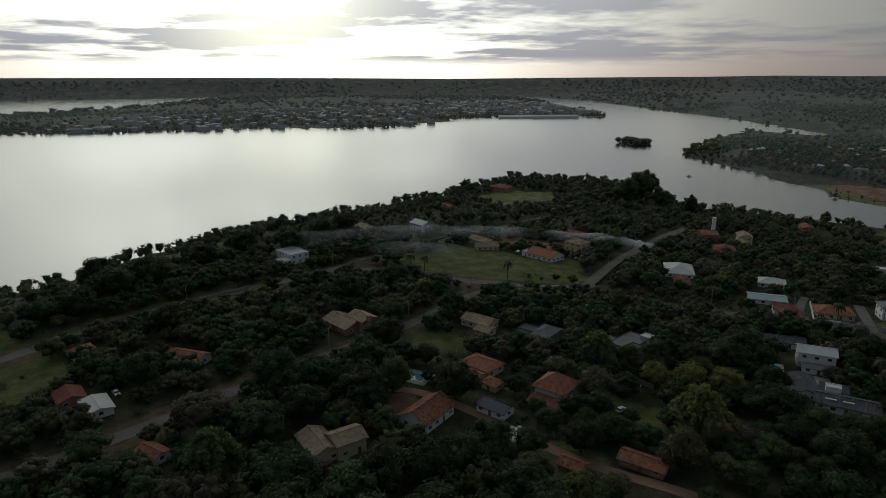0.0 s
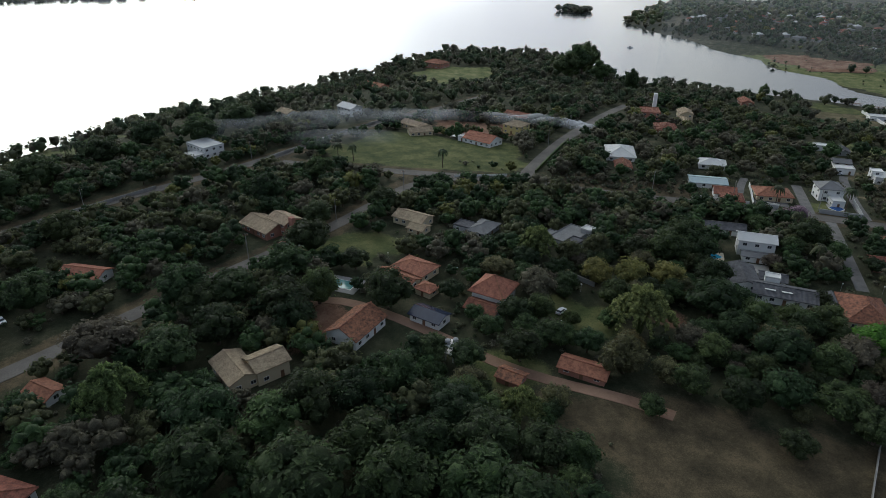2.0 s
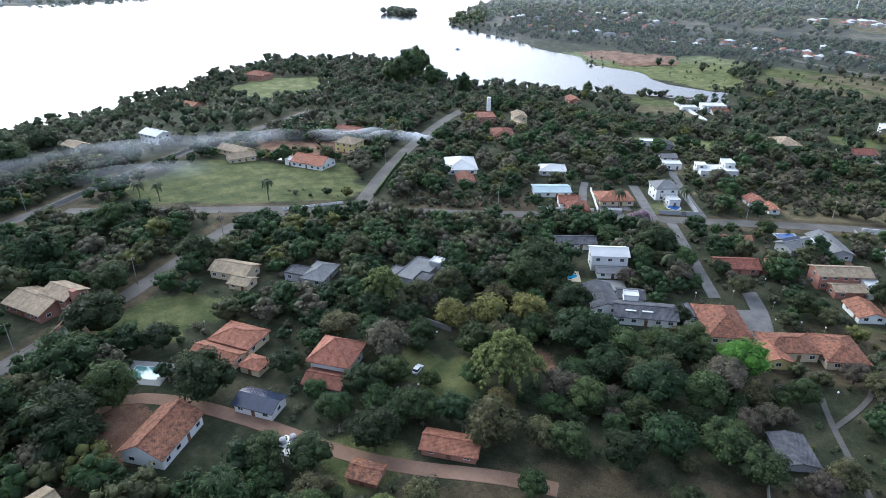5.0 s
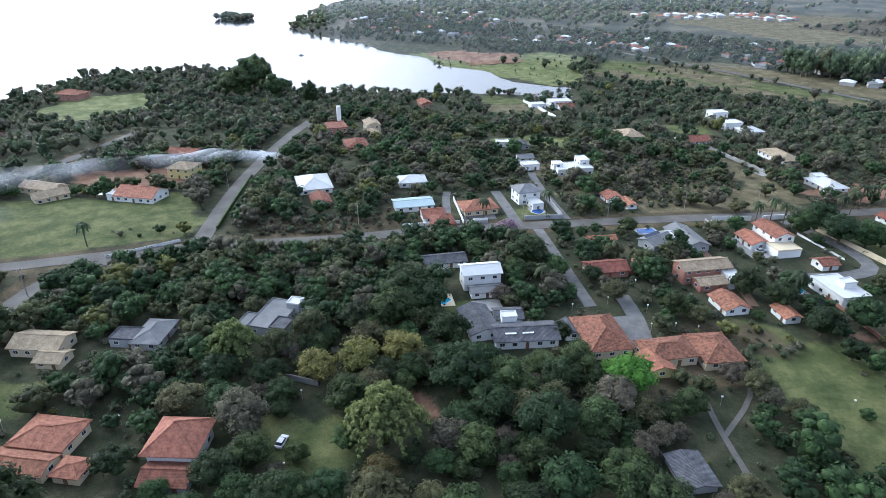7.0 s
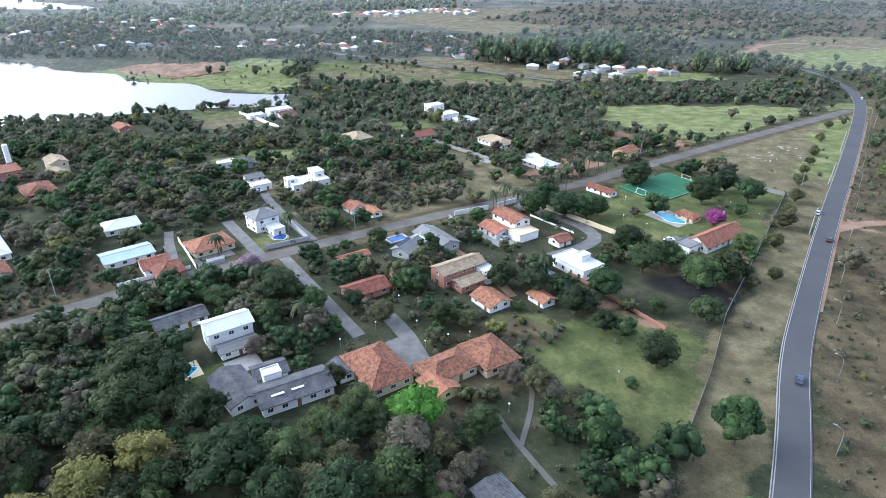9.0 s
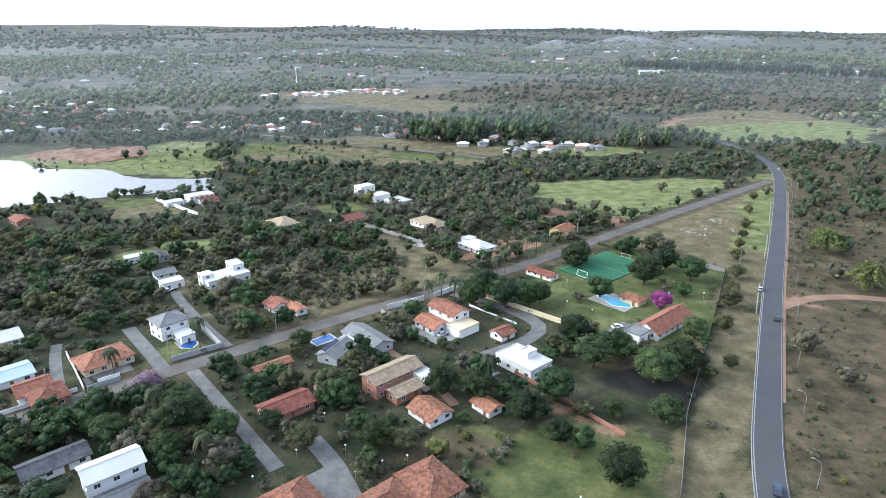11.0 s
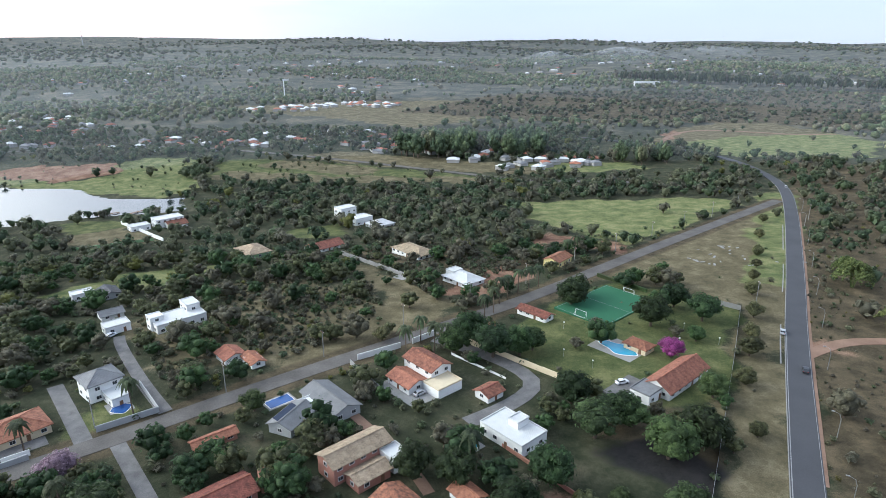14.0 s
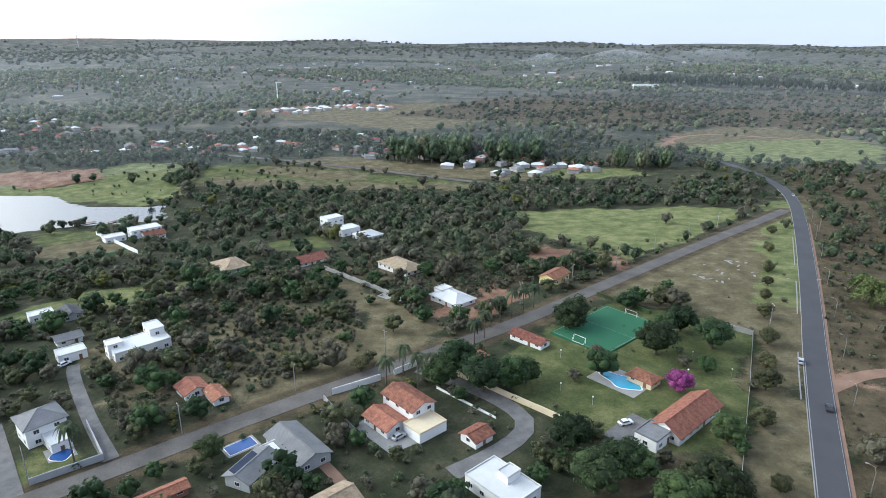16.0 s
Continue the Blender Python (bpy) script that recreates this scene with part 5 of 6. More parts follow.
merge("shrubs", "low olive shrubs and bushes in scrub", "shrubs", BUSH, zip(x, y, height(x, y), r, tints(len(x), (2, 3, 4, 3, 0.5)), rng.uniform(0.7, 1.0, len(x))), 0.55, False)

x, y, r = scatter((-205, 55), (30, 335), 2.5, 0.6, 2.0, lambda x, y: np.where(any_inside(SCRUB, x, y), 0.5 + 0.4 * np.sin(x * 0.09 + 2 * np.sin(y * 0.07)), 0.0))
merge("scrub", "dense grey-green scrub and tall dry weeds", "scrub", BUSH, zip(x, y, height(x, y), r, tints(len(x), (0.8, 2, 4, 4, 0.2)), rng.uniform(0.7, 1.2, len(x))), 0.5, False)

x, y, r = scatter((40, -20), (250, 300), 3.0, 0.25, 1.0, lambda x, y: np.where(x > np.interp(y, [p[1] for p in MAIN[:14]], [p[0] for p in MAIN[:14]]) + 5, np.clip(0.35 + 0.4 * np.sin(x * 0.11 + 2 * np.sin(y * 0.05)), 0, 1) * (x < 90 + 0.62 * y), 0.0))
merge("dry_weeds", "tall brown dry-season weeds beside the road", "weeds", BUSH, zip(x, y, height(x, y), r, tints(len(x), (0.2, 1.5, 4, 4, 0.6)), rng.uniform(0.7, 1.3, len(x))), 0.4, False)


def cover_far(x, y):
    patch = np.sin(x * 0.0061 + 2.1 * np.sin(y * 0.0043)) + np.sin(y * 0.0083 + 1.3 * np.sin(x * 0.005)) + 0.6 * np.sin(x * 0.023 + y * 0.017)
    s = np.clip(0.42 + 0.5 * patch, 0.05, 0.97)
    r = np.hypot(x, y)
    seen = (np.arctan2(-x, y + 60) > radians(-42)) & (np.arctan2(-x, y + 60) < radians(106))
    s = np.where(any_inside(CLEAR, x, y), 0.01, s)
    s = np.where((x > -700) & (x < 420) & (y < 800), 0, s)
    s = np.where(inside(np.array(HILL, float), x, y), 0.03, s)
    return np.where(seen & (r < 2600), s * np.where((x < -1400) & (x > -2600), 0.9, 1.0), 0)


x, y, r = scatter((-990, 640), (-865, 740), 9, 4, 8, lambda x, y: np.where(inside(ISLAND, x, y), 1.0, 0.0))
merge("island_trees", "dense low trees covering an islet", "trees", SMALL, zip(x, y, height(x, y), r, tints(len(x), (4, 3, 2, 1, 0)), rng.uniform(0.7, 1.0, len(x))))
x, y, r = scatter((-2600, -900), (1500, 2600), 15.5, 3.6, 7.4, cover_far)
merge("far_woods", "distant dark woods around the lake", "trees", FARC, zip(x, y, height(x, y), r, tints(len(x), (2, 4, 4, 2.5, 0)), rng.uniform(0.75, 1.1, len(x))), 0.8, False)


def cover_edge(x, y):
    r = np.hypot(x, y)
    patch = np.sin(x * 0.0031 + 2.1 * np.sin(y * 0.0023)) + np.sin(y * 0.0043 + 1.3 * np.sin(x * 0.003))
    seen = (np.arctan2(-x, y + 60) > radians(-42)) & (np.arctan2(-x, y + 60) < radians(106))
    return np.where(seen & (r > 2600) & (r < 4750), np.clip(0.5 + 0.5 * patch, 0.08, 0.97), 0)


x, y, r = scatter((-4800, -1400), (3400, 4800), 50, 8.0, 16, cover_edge)
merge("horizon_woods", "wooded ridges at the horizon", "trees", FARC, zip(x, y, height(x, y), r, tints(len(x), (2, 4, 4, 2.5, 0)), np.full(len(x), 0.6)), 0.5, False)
k = np.linspace(0, 1, 300)
x, y = 405 + 690 * k + rng.normal(0, 5, 300), 1482 - 215 * k + rng.normal(0, 16, 300)
merge("plantation", "tall planted trees in a row on a ridge", "trees", SMALL, zip(x, y, height(x, y), rng.uniform(4.6, 7, 300), tints(300, (6, 1, 1, 1, 0)), rng.uniform(1.6, 2.6, 300)), 2.3)
x, y, r = scatter((-80, 740), (900, 1310), 10.0, 0.9, 6.2, lambda x, y: np.where(inside(np.array(HILL, float), x, y), np.clip(0.6 + 0.5 * np.sin(x * 0.021 + 2.3 * np.sin(y * 0.017)) * np.sin(y * 0.033 + x * 0.008), 0.08, 0.95), 0.0))
merge("hill_scrub", "low brown-grey scrub covering a dry hillside", "scrub", FARC, zip(x, y, height(x, y), r, tints(len(x), (2, 2, 4, 4, 0)), rng.uniform(0.6, 1.0, len(x))), 0.5, False)
n = 70
x, y = rng.uniform(-55, 100, n), rng.uniform(618, 690, n)
merge("tall_grove", "tall dark eucalyptus grove behind the village", "trees", MID, zip(x, y, height(x, y), rng.uniform(6, 10.5, n), tints(n, (6, 2, 1, 0.5, 0)), rng.uniform(1.2, 1.7, n)), 1.3)
n = 26
x, y = rng.uniform(160, 222, n), rng.uniform(582, 622, n)
merge("tall_grove", "slender tall trees beside a green field", "trees", MID, zip(x, y, height(x, y), rng.uniform(4, 6.5, n), tints(n, (4, 4, 1, 0.5, 0)), rng.uniform(1.6, 2.2, n)), 1.6)
x, y, r = scatter((-460, 460), (40, 640), 9.0, 0.9, 2.4, lambda x, y: np.where(any_inside([np.array(p, float) for p in (MEADOWS[1], LAWNS[10], EARTH[0])], x, y), 0.16, 0.0))
merge("saplings", "scattered saplings on a lakeside meadow", "trees", SMALL, zip(x, y, height(x, y), r, tints(len(x), (4, 3, 2, 1, 0)), rng.uniform(0.9, 1.4, len(x))))
x, y = np.array([-238, -231, -224, -228, -236, -245]), np.array([533, 541, 536, 526, 546, 540])
merge("meadow_clump", "dense dark clump of trees in a meadow", "trees", MID, zip(x, y, height(x, y), np.array([6.5, 7.5, 7, 6, 5, 3.5]), np.zeros(6, int), np.full(6, 1.1)))


# ---- distant settlements ----
def settlement(name, label, places, more=0.0):
    vs, fs, mi = [], [], []
    for x, y, l, w, yaw, tone in places:
        z, h, o = at(x, y), rng.uniform(2.6, 4.2) + more, len(vs)
        bv, bf = box(x, y, z - 3, z + h, l, w, yaw)
        rv, rf = hip_roof(l, w, h, w * 0.2, 0.5)
        rv = [(p, q, zz + z) for p, q, zz in turned(rv, x, y, yaw)]
        vs += bv + rv
        fs += [tuple(i + o for i in f) for f in bf] + [tuple(i + o + 8 for i in f) for f in rf]
        mi += [0] * len(bf) + [tone] * len(rf)
    return tagged(new(name, mesh_of(name, vs, fs, [FAR_WALL, TILE_OR, ROOF_PALE, ROOF_GREY, TILE_RED], mi)), label, "houses", kind="stuff")


def town(n, corners, tones, size=(8, 13)):
    p, out = np.array(corners, float), []
    while len(out) < n:
        x, y = rng.uniform(*p[:, 0][[p[:, 0].argmin(), p[:, 0].argmax()]]), rng.uniform(*p[:, 1][[p[:, 1].argmin(), p[:, 1].argmax()]])
        if inside(p, np.array([x]), np.array([y]))[0] and shore(np.array([x]), np.array([y]))[0] > 12:
            out.append((x, y, rng.uniform(*size), rng.uniform(7, 10), rng.uniform(0, 180), tones[rng.integers(len(tones))]))
    return out


settlement("peninsula_houses", "pale distant houses across the lake", town(420, [(-1560, -420), (-1480, 250), (-1580, 640), (-1850, 1300), (-2800, 1500), (-2500, 300), (-1900, -400)], (1, 2, 2, 2, 3), (14, 30)), 5.0)
settlement("town_houses", "white and orange houses of a far settlement", town(85, [(-420, 640), (-300, 760), (-60, 800), (60, 660), (150, 640), (170, 590), (90, 560), (-100, 650)], (1, 2, 2, 3, 4)) +
           town(14, [(40, 560), (60, 640), (150, 620), (150, 570)], (2, 3, 3, 1)) + town(60, [(-700, 700), (-480, 620), (-380, 760), (-600, 950)], (1, 2, 3, 4)) + town(45, [(-330, 1020), (-120, 1080), (-60, 1020), (-300, 960)], (2, 2, 1)))
settlement("hill_houses", "scattered pale houses on far slopes", town(120, [(-900, 1300), (-500, 1000), (300, 1500), (1200, 1300), (900, 2400), (-1200, 2300)], (2, 2, 1, 3), (12, 24)))
h = house("long white building on a distant ridge", 426, 1353, (426, 1353, 52, 16, -8, 9.0, "flat", WHITE, ROOF_PALE), name="office_building", category="building")
h = house("large white waterside halls across the lake", -1690, 1010, (-1690, 1010, 150, 40, 70, 9.0, "gable", WHITE, ROOF_PALE, {"rise": 4, "windows": False}), (-1740, 900, 120, 36, 70, 8.0, "gable", WHITE, ROOF_PALE, {"rise": 4, "windows": False}), name="hall", category="hall")
# ---- smaller things ----
def thing(name, label, category, x, y, z=None, yaw=0.0, group=""):
    ob = tagged(new(name), label, category, group)
    ob.matrix_basis = pose(x, y, at(x, y) if z is None else z, 0, 0, yaw)
    return ob


def flat_piece(parent, name, corners, z0, z1, mat, label=""):
    n = len(corners)
    v = [(x, y, z) for z in (z0, z1) for x, y in corners]
    f = [tuple(range(n))[::-1], tuple(range(n, 2 * n))] + [(k, (k + 1) % n, (k + 1) % n + n, k + n) for k in range(n)]
    return part(name, v, f, mat, parent, label)


def rounded(l, w, n=20, pinch=0.0):
    return [(l / 2 * math.cos(2 * math.pi * k / n) * (1 + pinch * math.cos(4 * math.pi * k / n)), w / 2 * math.sin(2 * math.pi * k / n) * (1 - pinch * math.cos(6 * math.pi * k / n))) for k in range(n)]


def swimming_pool(label, x, y, l, w, yaw, mat, deck=2.0, shape="box", deck_mat=CONCRETE):
    p = thing("swimming_pool", label, "swimming pool", x, y, at(x, y) + 0.12, yaw)
    a, b = l / 2, w / 2
    basin = [(-a, -b), (a, -b), (a, b), (-a, b)] if shape == "box" else rounded(l, w, 24, 0.25)
    flat_piece(p, "deck", [(-a - deck, -b - deck), (a + deck, -b - deck), (a + deck, b + deck), (-a - deck, b + deck)], -0.6, 0.0, deck_mat, "pale stone pool deck")
    flat_piece(p, "coping", [(u * 1.06, v * 1.08) for u, v in basin], -0.3, 0.05, WHITE)
    flat_piece(p, "water", basin, -0.3, 0.09, mat)
    FOOT.append((x, y, l + deck * 2, w + deck * 2, yaw))
    return p


swimming_pool("curved turquoise pool on a pale stone deck", 56, 174, 12, 7, -48, POOL, 2.5, "round")
swimming_pool("rectangular deep blue pool beside a grey house", -54, 141, 7.5, 4.2, 42, POOL_DEEP, 0.8)
swimming_pool("deep blue pool in a walled garden", -101, 139, 6.5, 5, -48, POOL_DEEP, 0.8, "round")
swimming_pool("pale green pool with stone deck", -141, -77, 8, 5, 40, POOL_GREEN, 2.4)
swimming_pool("turquoise pool beside a white house", -95, 49, 7, 4.4, 42, POOL, 1.6, "round", CREAM)
swimming_pool("small turquoise pool under trees", 2, 118, 5, 3.5, 42, POOL, 1.0, "round")
swimming_pool("white-edged pool on a lawn", -280, 54, 9, 5, 20, POOL_GREEN, 1.6, deck_mat=WHITE)
swimming_pool("small blue pool in a white tiled court", -211, -63, 6, 4, 20, POOL, 1.6, deck_mat=WHITE)

# football pitch with goals and fence
pitch = thing("football_pitch", "green artificial turf football pitch with goals", "football pitch", 61, 212, at(62, 210) + 0.6, 42)
flat_piece(pitch, "turf", [(-18, -12), (18, -12), (18, 12), (-18, 12)], -2.2, 0.0, TURF)
for name, c, s in (("side_line", (0, -11.4), (34.8, 0.12)), ("side_line", (0, 11.4), (34.8, 0.12)), ("end_line", (-17.4, 0), (0.12, 22.8)), ("end_line", (17.4, 0), (0.12, 22.8)), ("halfway_line", (0, 0), (0.12, 22.6))):
    part(name, *box(c[0], c[1], 0.004, 0.02, *s), LINE_WHITE, pitch)


def goal(x, y, yaw):
    g = thing("goal", "white tubular football goal with net frame", "goal", x, y, at(62, 210) + 0.6, yaw, "goals")
    part("goal_post", *box(0, -2.5, 0, 2.2, 0.12, 0.12), WHITE, g)
    part("goal_post", *box(0, 2.5, 0, 2.2, 0.12, 0.12), WHITE, g)
    part("crossbar", *box(0, 0, 2.08, 2.2, 0.12, 4.9), WHITE, g)
    part("back_bar", *box(1.2, 0, 0.0, 0.1, 0.1, 5.1), WHITE, g)
    for s in (-2.5, 2.5):
        part("side_bar", [(0, s - 0.04, 2.15), (0, s + 0.04, 2.15), (1.2, s + 0.04, 0.1), (1.2, s - 0.04, 0.1), (0.1, s, 2.0), (1.1, s, 0.0)], [(0, 1, 2, 3), (0, 3, 5, 4), (1, 4, 5, 2)], WHITE, g)


c, s = math.cos(radians(42)), math.sin(radians(42))
goal(61 + c * 16.6, 212 + s * 16.6, 42)
goal(61 - c * 16.6, 212 - s * 16.6, 222)


def wall_run(label, line, tall, thick, mat, name="garden_wall", posts=0.0):
    """A wall or fence along a line, of panels between posts."""
    p0 = line[0]
    w = thing(name, label, name.replace("_", " "), *p0)
    z0 = at(*p0)
    for a, b in zip(line[:-1], line[1:]):
        ln, yaw = math.dist(a, b), math.degrees(math.atan2(b[1] - a[1], b[0] - a[0]))
        n = max(1, round(ln / 8))
        for k in range(n):
            u, v = (k + 0.5) / n, ln / n
            x, y = a[0] + (b[0] - a[0]) * u, a[1] + (b[1] - a[1]) * u
            z = at(x, y) - z0
            part("panel", *box(x - p0[0], y - p0[1], z - 0.6, z + tall, v - 0.02, thick, yaw), mat, w)
            if posts:
                part("post", *box(x - p0[0] - (b[0] - a[0]) / n / 2, y - p0[1] - (b[1] - a[1]) / n / 2, z - 0.6, z + tall + 0.15, posts, posts, yaw), mat, w)


wall_run("long pale rendered wall beside a lane", [(-2, 184), (33, 152), (38, 147)], 2.0, 0.25, CREAM)
wall_run("white rendered boundary wall along the street", [(-34, 167), (-20, 176)], 2.2, 0.25, WHITE)
wall_run("white rendered boundary wall along the street", [(-16, 179), (-8, 186)], 2.2, 0.25, WHITE)
wall_run("pale blue-grey garden wall round a villa", [(-119, 108), (-112, 114)], 1.8, 0.25, GREYWALL)
wall_run("white garden wall round a villa", [(-101, 126), (-88, 136), (-101, 152)], 2.0, 0.25, GREYWALL)
wall_run("white garden wall beside a drive", [(-120, 108), (-133, 124), (-139, 131)], 1.8, 0.22, WHITE)
wall_run("white low wall along the street", [(-118, 112), (-113, 116)], 1.8, 0.22, WHITE)
wall_run("low pale wall of a front garden", [(-140, 92), (-122, 108)], 1.4, 0.22, WHITE)
wall_run("pale wall beyond a scrubby lot", [(-60, 296), (-26, 257), (-18, 246)], 2.0, 0.25, CONCRETE)
wall_run("low brick wall along a garden path", [(7, 123), (37, 86)], 1.2, 0.3, PINK)
wall_run("grey mesh fence on posts beside the verge", [(113, 206), (94, 168), (75, 131), (57, 96), (45, 66), (33, 40)], 1.7, 0.05, METAL, "fence", 0.14)
wall_run("grey concrete corner wall", [(113, 206), (104, 214)], 2.0, 0.2, CONCRETE)
wall_run("pale wall along the shore street", [(-222, -205), (-250, -165), (-268, -120)], 1.6, 0.25, CONCRETE)
wall_run("white wall beside a lakeside lawn", [(-560, 250), (-505, 236), (-455, 200)], 2.4, 0.3, WHITE)
wall_run("pale wall beside the street", [(-286, -62), (-320, -4), (-345, 40)], 1.6, 0.25, CONCRETE)
wall_run("grey wall above a red earth yard", [(-114, -8), (-98, -4)], 1.8, 0.25, CONCRETE)
wall_run("weathered concrete wall across dry grass", [(-9, 2), (-1, -16), (8, -50)], 1.6, 0.2, CONCRETE)
wall_run("white post fence along a lane", [(-2, 170), (6, 162), (15, 153)], 0.8, 0.06, WHITE, "fence", 0.12)
wall_run("green hedge-topped wall beside the road", [(-202, 50), (-228, 84), (-246, 108)], 1.6, 0.8, LEAF_MID, "hedge")
wall_run("clipped green hedge along the street", [(66, 247), (82, 226)], 1.5, 1.2, LEAF_MID, "hedge")
wall_run("white wall between a playing field and a villa", [(-226, 388), (-177, 342)], 2.2, 0.35, WHITE)
wall_run("dark green fence along a playing field", [(-223, 325), (-184, 344)], 1.8, 0.1, GREENWALL, "fence", 0.2)
wall_run("pale concrete wall round the villa yard", [(-36, 164), (-28, 152), (-22, 143)], 1.8, 0.22, CONCRETE)
wall_run("pale fence along a lawn", [(-215, 10), (-204, 34)], 1.2, 0.1, WHITE, "fence", 0.15)
wall_run("dark stone garden wall by the street", [(-187, -80), (-176, -92)], 1.4, 0.3, PINK)
for x, y, l, w, yaw, mat, label in ((-14, 147, 20, 13, -48, CONCRETE, "pale paved yard of a villa"), (52, 147, 15, 9, 42, PAVING, "grey paved parking yard"), (-39, 64, 15, 9, -48, PAVING, "grey paved court between houses"),
                                    (-80, 55, 9, 7, 42, CONCRETE, "paved forecourt of a white house"), (-118, 118, 14, 5, 42, PAVING, "paved verge before a house"), (-24, 252, 9, 5, -40, CONCRETE, "bare concrete slab in dry grass")):
    p = tagged(new("paved_yard", mesh_of("paved_yard", *box(0, 0, -0.8, 0.14, l, w), mat)), label, "paving", kind="structure")
    p.matrix_basis = pose(x, y, at(x, y), 0, 0, yaw)


# pale slabs of rubble on the dry field
SLAB = mesh_of("slab", *box(0, 0, -0.2, 0.22, 2.6, 1.1), CONCRETE)
rubble = thing("rubble", "scattered pale concrete slabs on dry grass", "rubble", 142, 268)
for k in range(26):
    b = new("slab", SLAB)
    x, y = rng.uniform(116, 172), rng.uniform(258, 292)
    b.parent, b.matrix_basis = rubble, pose(x - 142, y - 268, at(x, y) - rubble.location.z, 0, 0, rng.uniform(0, 180)) @ Matrix.Diagonal((rng.uniform(0.4, 1.5), rng.uniform(0.4, 1.0), 1, 1))


# cars
PAINTS = {k: surface(k + "_car_paint", c, tuple(v * 0.85 for v in c), 0.5, 0.3, 4.0, 0.02, spec=0.6) for k, c in (("white", (0.75, 0.76, 0.78)), ("dark_blue", (0.03, 0.05, 0.09)), ("black", (0.02, 0.02, 0.022)), ("silver", (0.45, 0.46, 0.48)))}
RUBBER = surface("tyre_rubber", (0.03, 0.03, 0.03), (0.018, 0.018, 0.018), 2.0, 0.8)
LAMP_RED = surface("tail_lamp", (0.35, 0.02, 0.02), (0.25, 0.015, 0.015), 2.0, 0.3)


def car(paint, label, x, y, yaw, lift=0.0):
    c = thing("car", label, "car", x, y, at(x, y) + lift, yaw, "cars")
    prof = [(-2.1, 0.35), (2.05, 0.35), (2.12, 0.62), (2.0, 0.85), (1.0, 0.98), (-1.95, 0.98), (-2.12, 0.75)]
    n = len(prof)
    v = [(px, w, z) for w in (-0.86, 0.86) for px, z in prof]
    part("body", v, [tuple(range(n)), tuple(range(2 * n - 1, n - 1, -1))] + [(k, k + n, (k + 1) % n + n, (k + 1) % n) for k in range(n)], PAINTS[paint], c)
    lo, hi = [(-1.75, 0.98), (1.05, 0.98)], [(-1.2, 1.45), (0.3, 1.45)]
    v = [(px, s * w, z) for (px, z), w in ((lo[0], 0.8), (lo[1], 0.8), (hi[1], 0.66), (hi[0], 0.66)) for s in (-1, 1)]
    part("cabin_glass", v, [(0, 2, 4, 6), (1, 7, 5, 3), (2, 3, 5, 4), (0, 6, 7, 1)], GLASS, c, "dark car glass")
    part("roof", *box(-0.45, 0, 1.43, 1.5, 1.6, 1.34), PAINTS[paint], c)
    for wx in (-1.3, 1.3):
        for s in (-0.8, 0.8):
            t = [(wx + 0.32 * math.cos(k * math.pi / 6), s + d, 0.32 + 0.32 * math.sin(k * math.pi / 6)) for d in (-0.1, 0.1) for k in range(12)]
            part("wheel", t, [tuple(range(12)), tuple(range(23, 11, -1))] + [(k, k + 12, (k + 1) % 12 + 12, (k + 1) % 12) for k in range(12)], RUBBER, c)
    for s in (-0.6, 0.6):
        part("headlight", *box(2.08, s, 0.62, 0.78, 0.1, 0.36), GLASS, c)
        part("tail_lamp", *box(-2.1, s, 0.68, 0.84, 0.08, 0.34), LAMP_RED, c)


car("black", "black hatchback on the asphalt road", 112, 157, 63, 0.2)
car("dark_blue", "dark blue car on the asphalt road", 67, 65, 66, 0.2)
car("silver", "small silver car on the road", 119, 185, 62, 0.2)
car("white", "white car on the distant road bend", 253, 440, 63, 0.2)
car("white", "white car parked on a paved yard", 51, 150, 20, 0.14)
car("white", "white car parked on a garden lawn", -91, -24, 110)
car("black", "black car parked beside the street", -184, -84, 110, 0.1)
car("white", "white van-like car parked in a red earth yard", -170, -176, 20)
car("silver", "silver car parked in a carport", -12, 144, 42, 0.14)
car("white", "white car beside a white garage", -131, 192, 60, 0.1)


# street lamps with curved arms
def street_lamp(x, y, yaw, tall=8.0, lift=0.2):
    s = thing("street_lamp", "grey metal street lamp with curved arm", "street lamp", x, y, at(x, y), yaw, "street lamps")
    part("pole", *tapered([(0, 0, -0.5), (0, 0, tall * 0.75), (0.5, 0, tall * 0.93), (1.8, 0, tall)], [0.11, 0.08, 0.07, 0.05], 6), METAL, s)
    part("lamp_head", *box(2.1, 0, tall - 0.08, tall + 0.08, 0.8, 0.28), METAL, s)


for x, y in ((64, 39), (76, 67), (88, 96), (100, 122), (119, 159), (135, 190), (151, 222), (168, 256), (186, 292), (204, 328), (222, 364)):
    street_lamp(x + 1.0, y - 0.5, 154)


def utility_pole(x, y, tall=10.0, yaw=42):
    p = thing("utility_pole", "concrete utility pole with crossarm", "utility pole", x, y, None, yaw, "utility poles")
    part("pole", *tapered([(0, 0, -0.5), (0, 0, tall)], [0.17, 0.11], 6), CONCRETE, p)
    part("crossarm", *box(0, 0, tall - 0.7, tall - 0.55, 0.12, 2.0), WOOD, p)
    for k in (-0.8, 0.0, 0.8):
        part("insulator", *box(0, k, tall - 0.55, tall - 0.3, 0.1, 0.1), WHITE, p)


for u in range(14):
    x, y = -150 + u * 26.0, 78 + u * 23.0
    line = np.array(STREET, float)
    d = away(line, np.array([x]), np.array([y]), False)[0]
    utility_pole(*((x - 4.5, y + 4.0) if d < 4.2 else (x, y)))
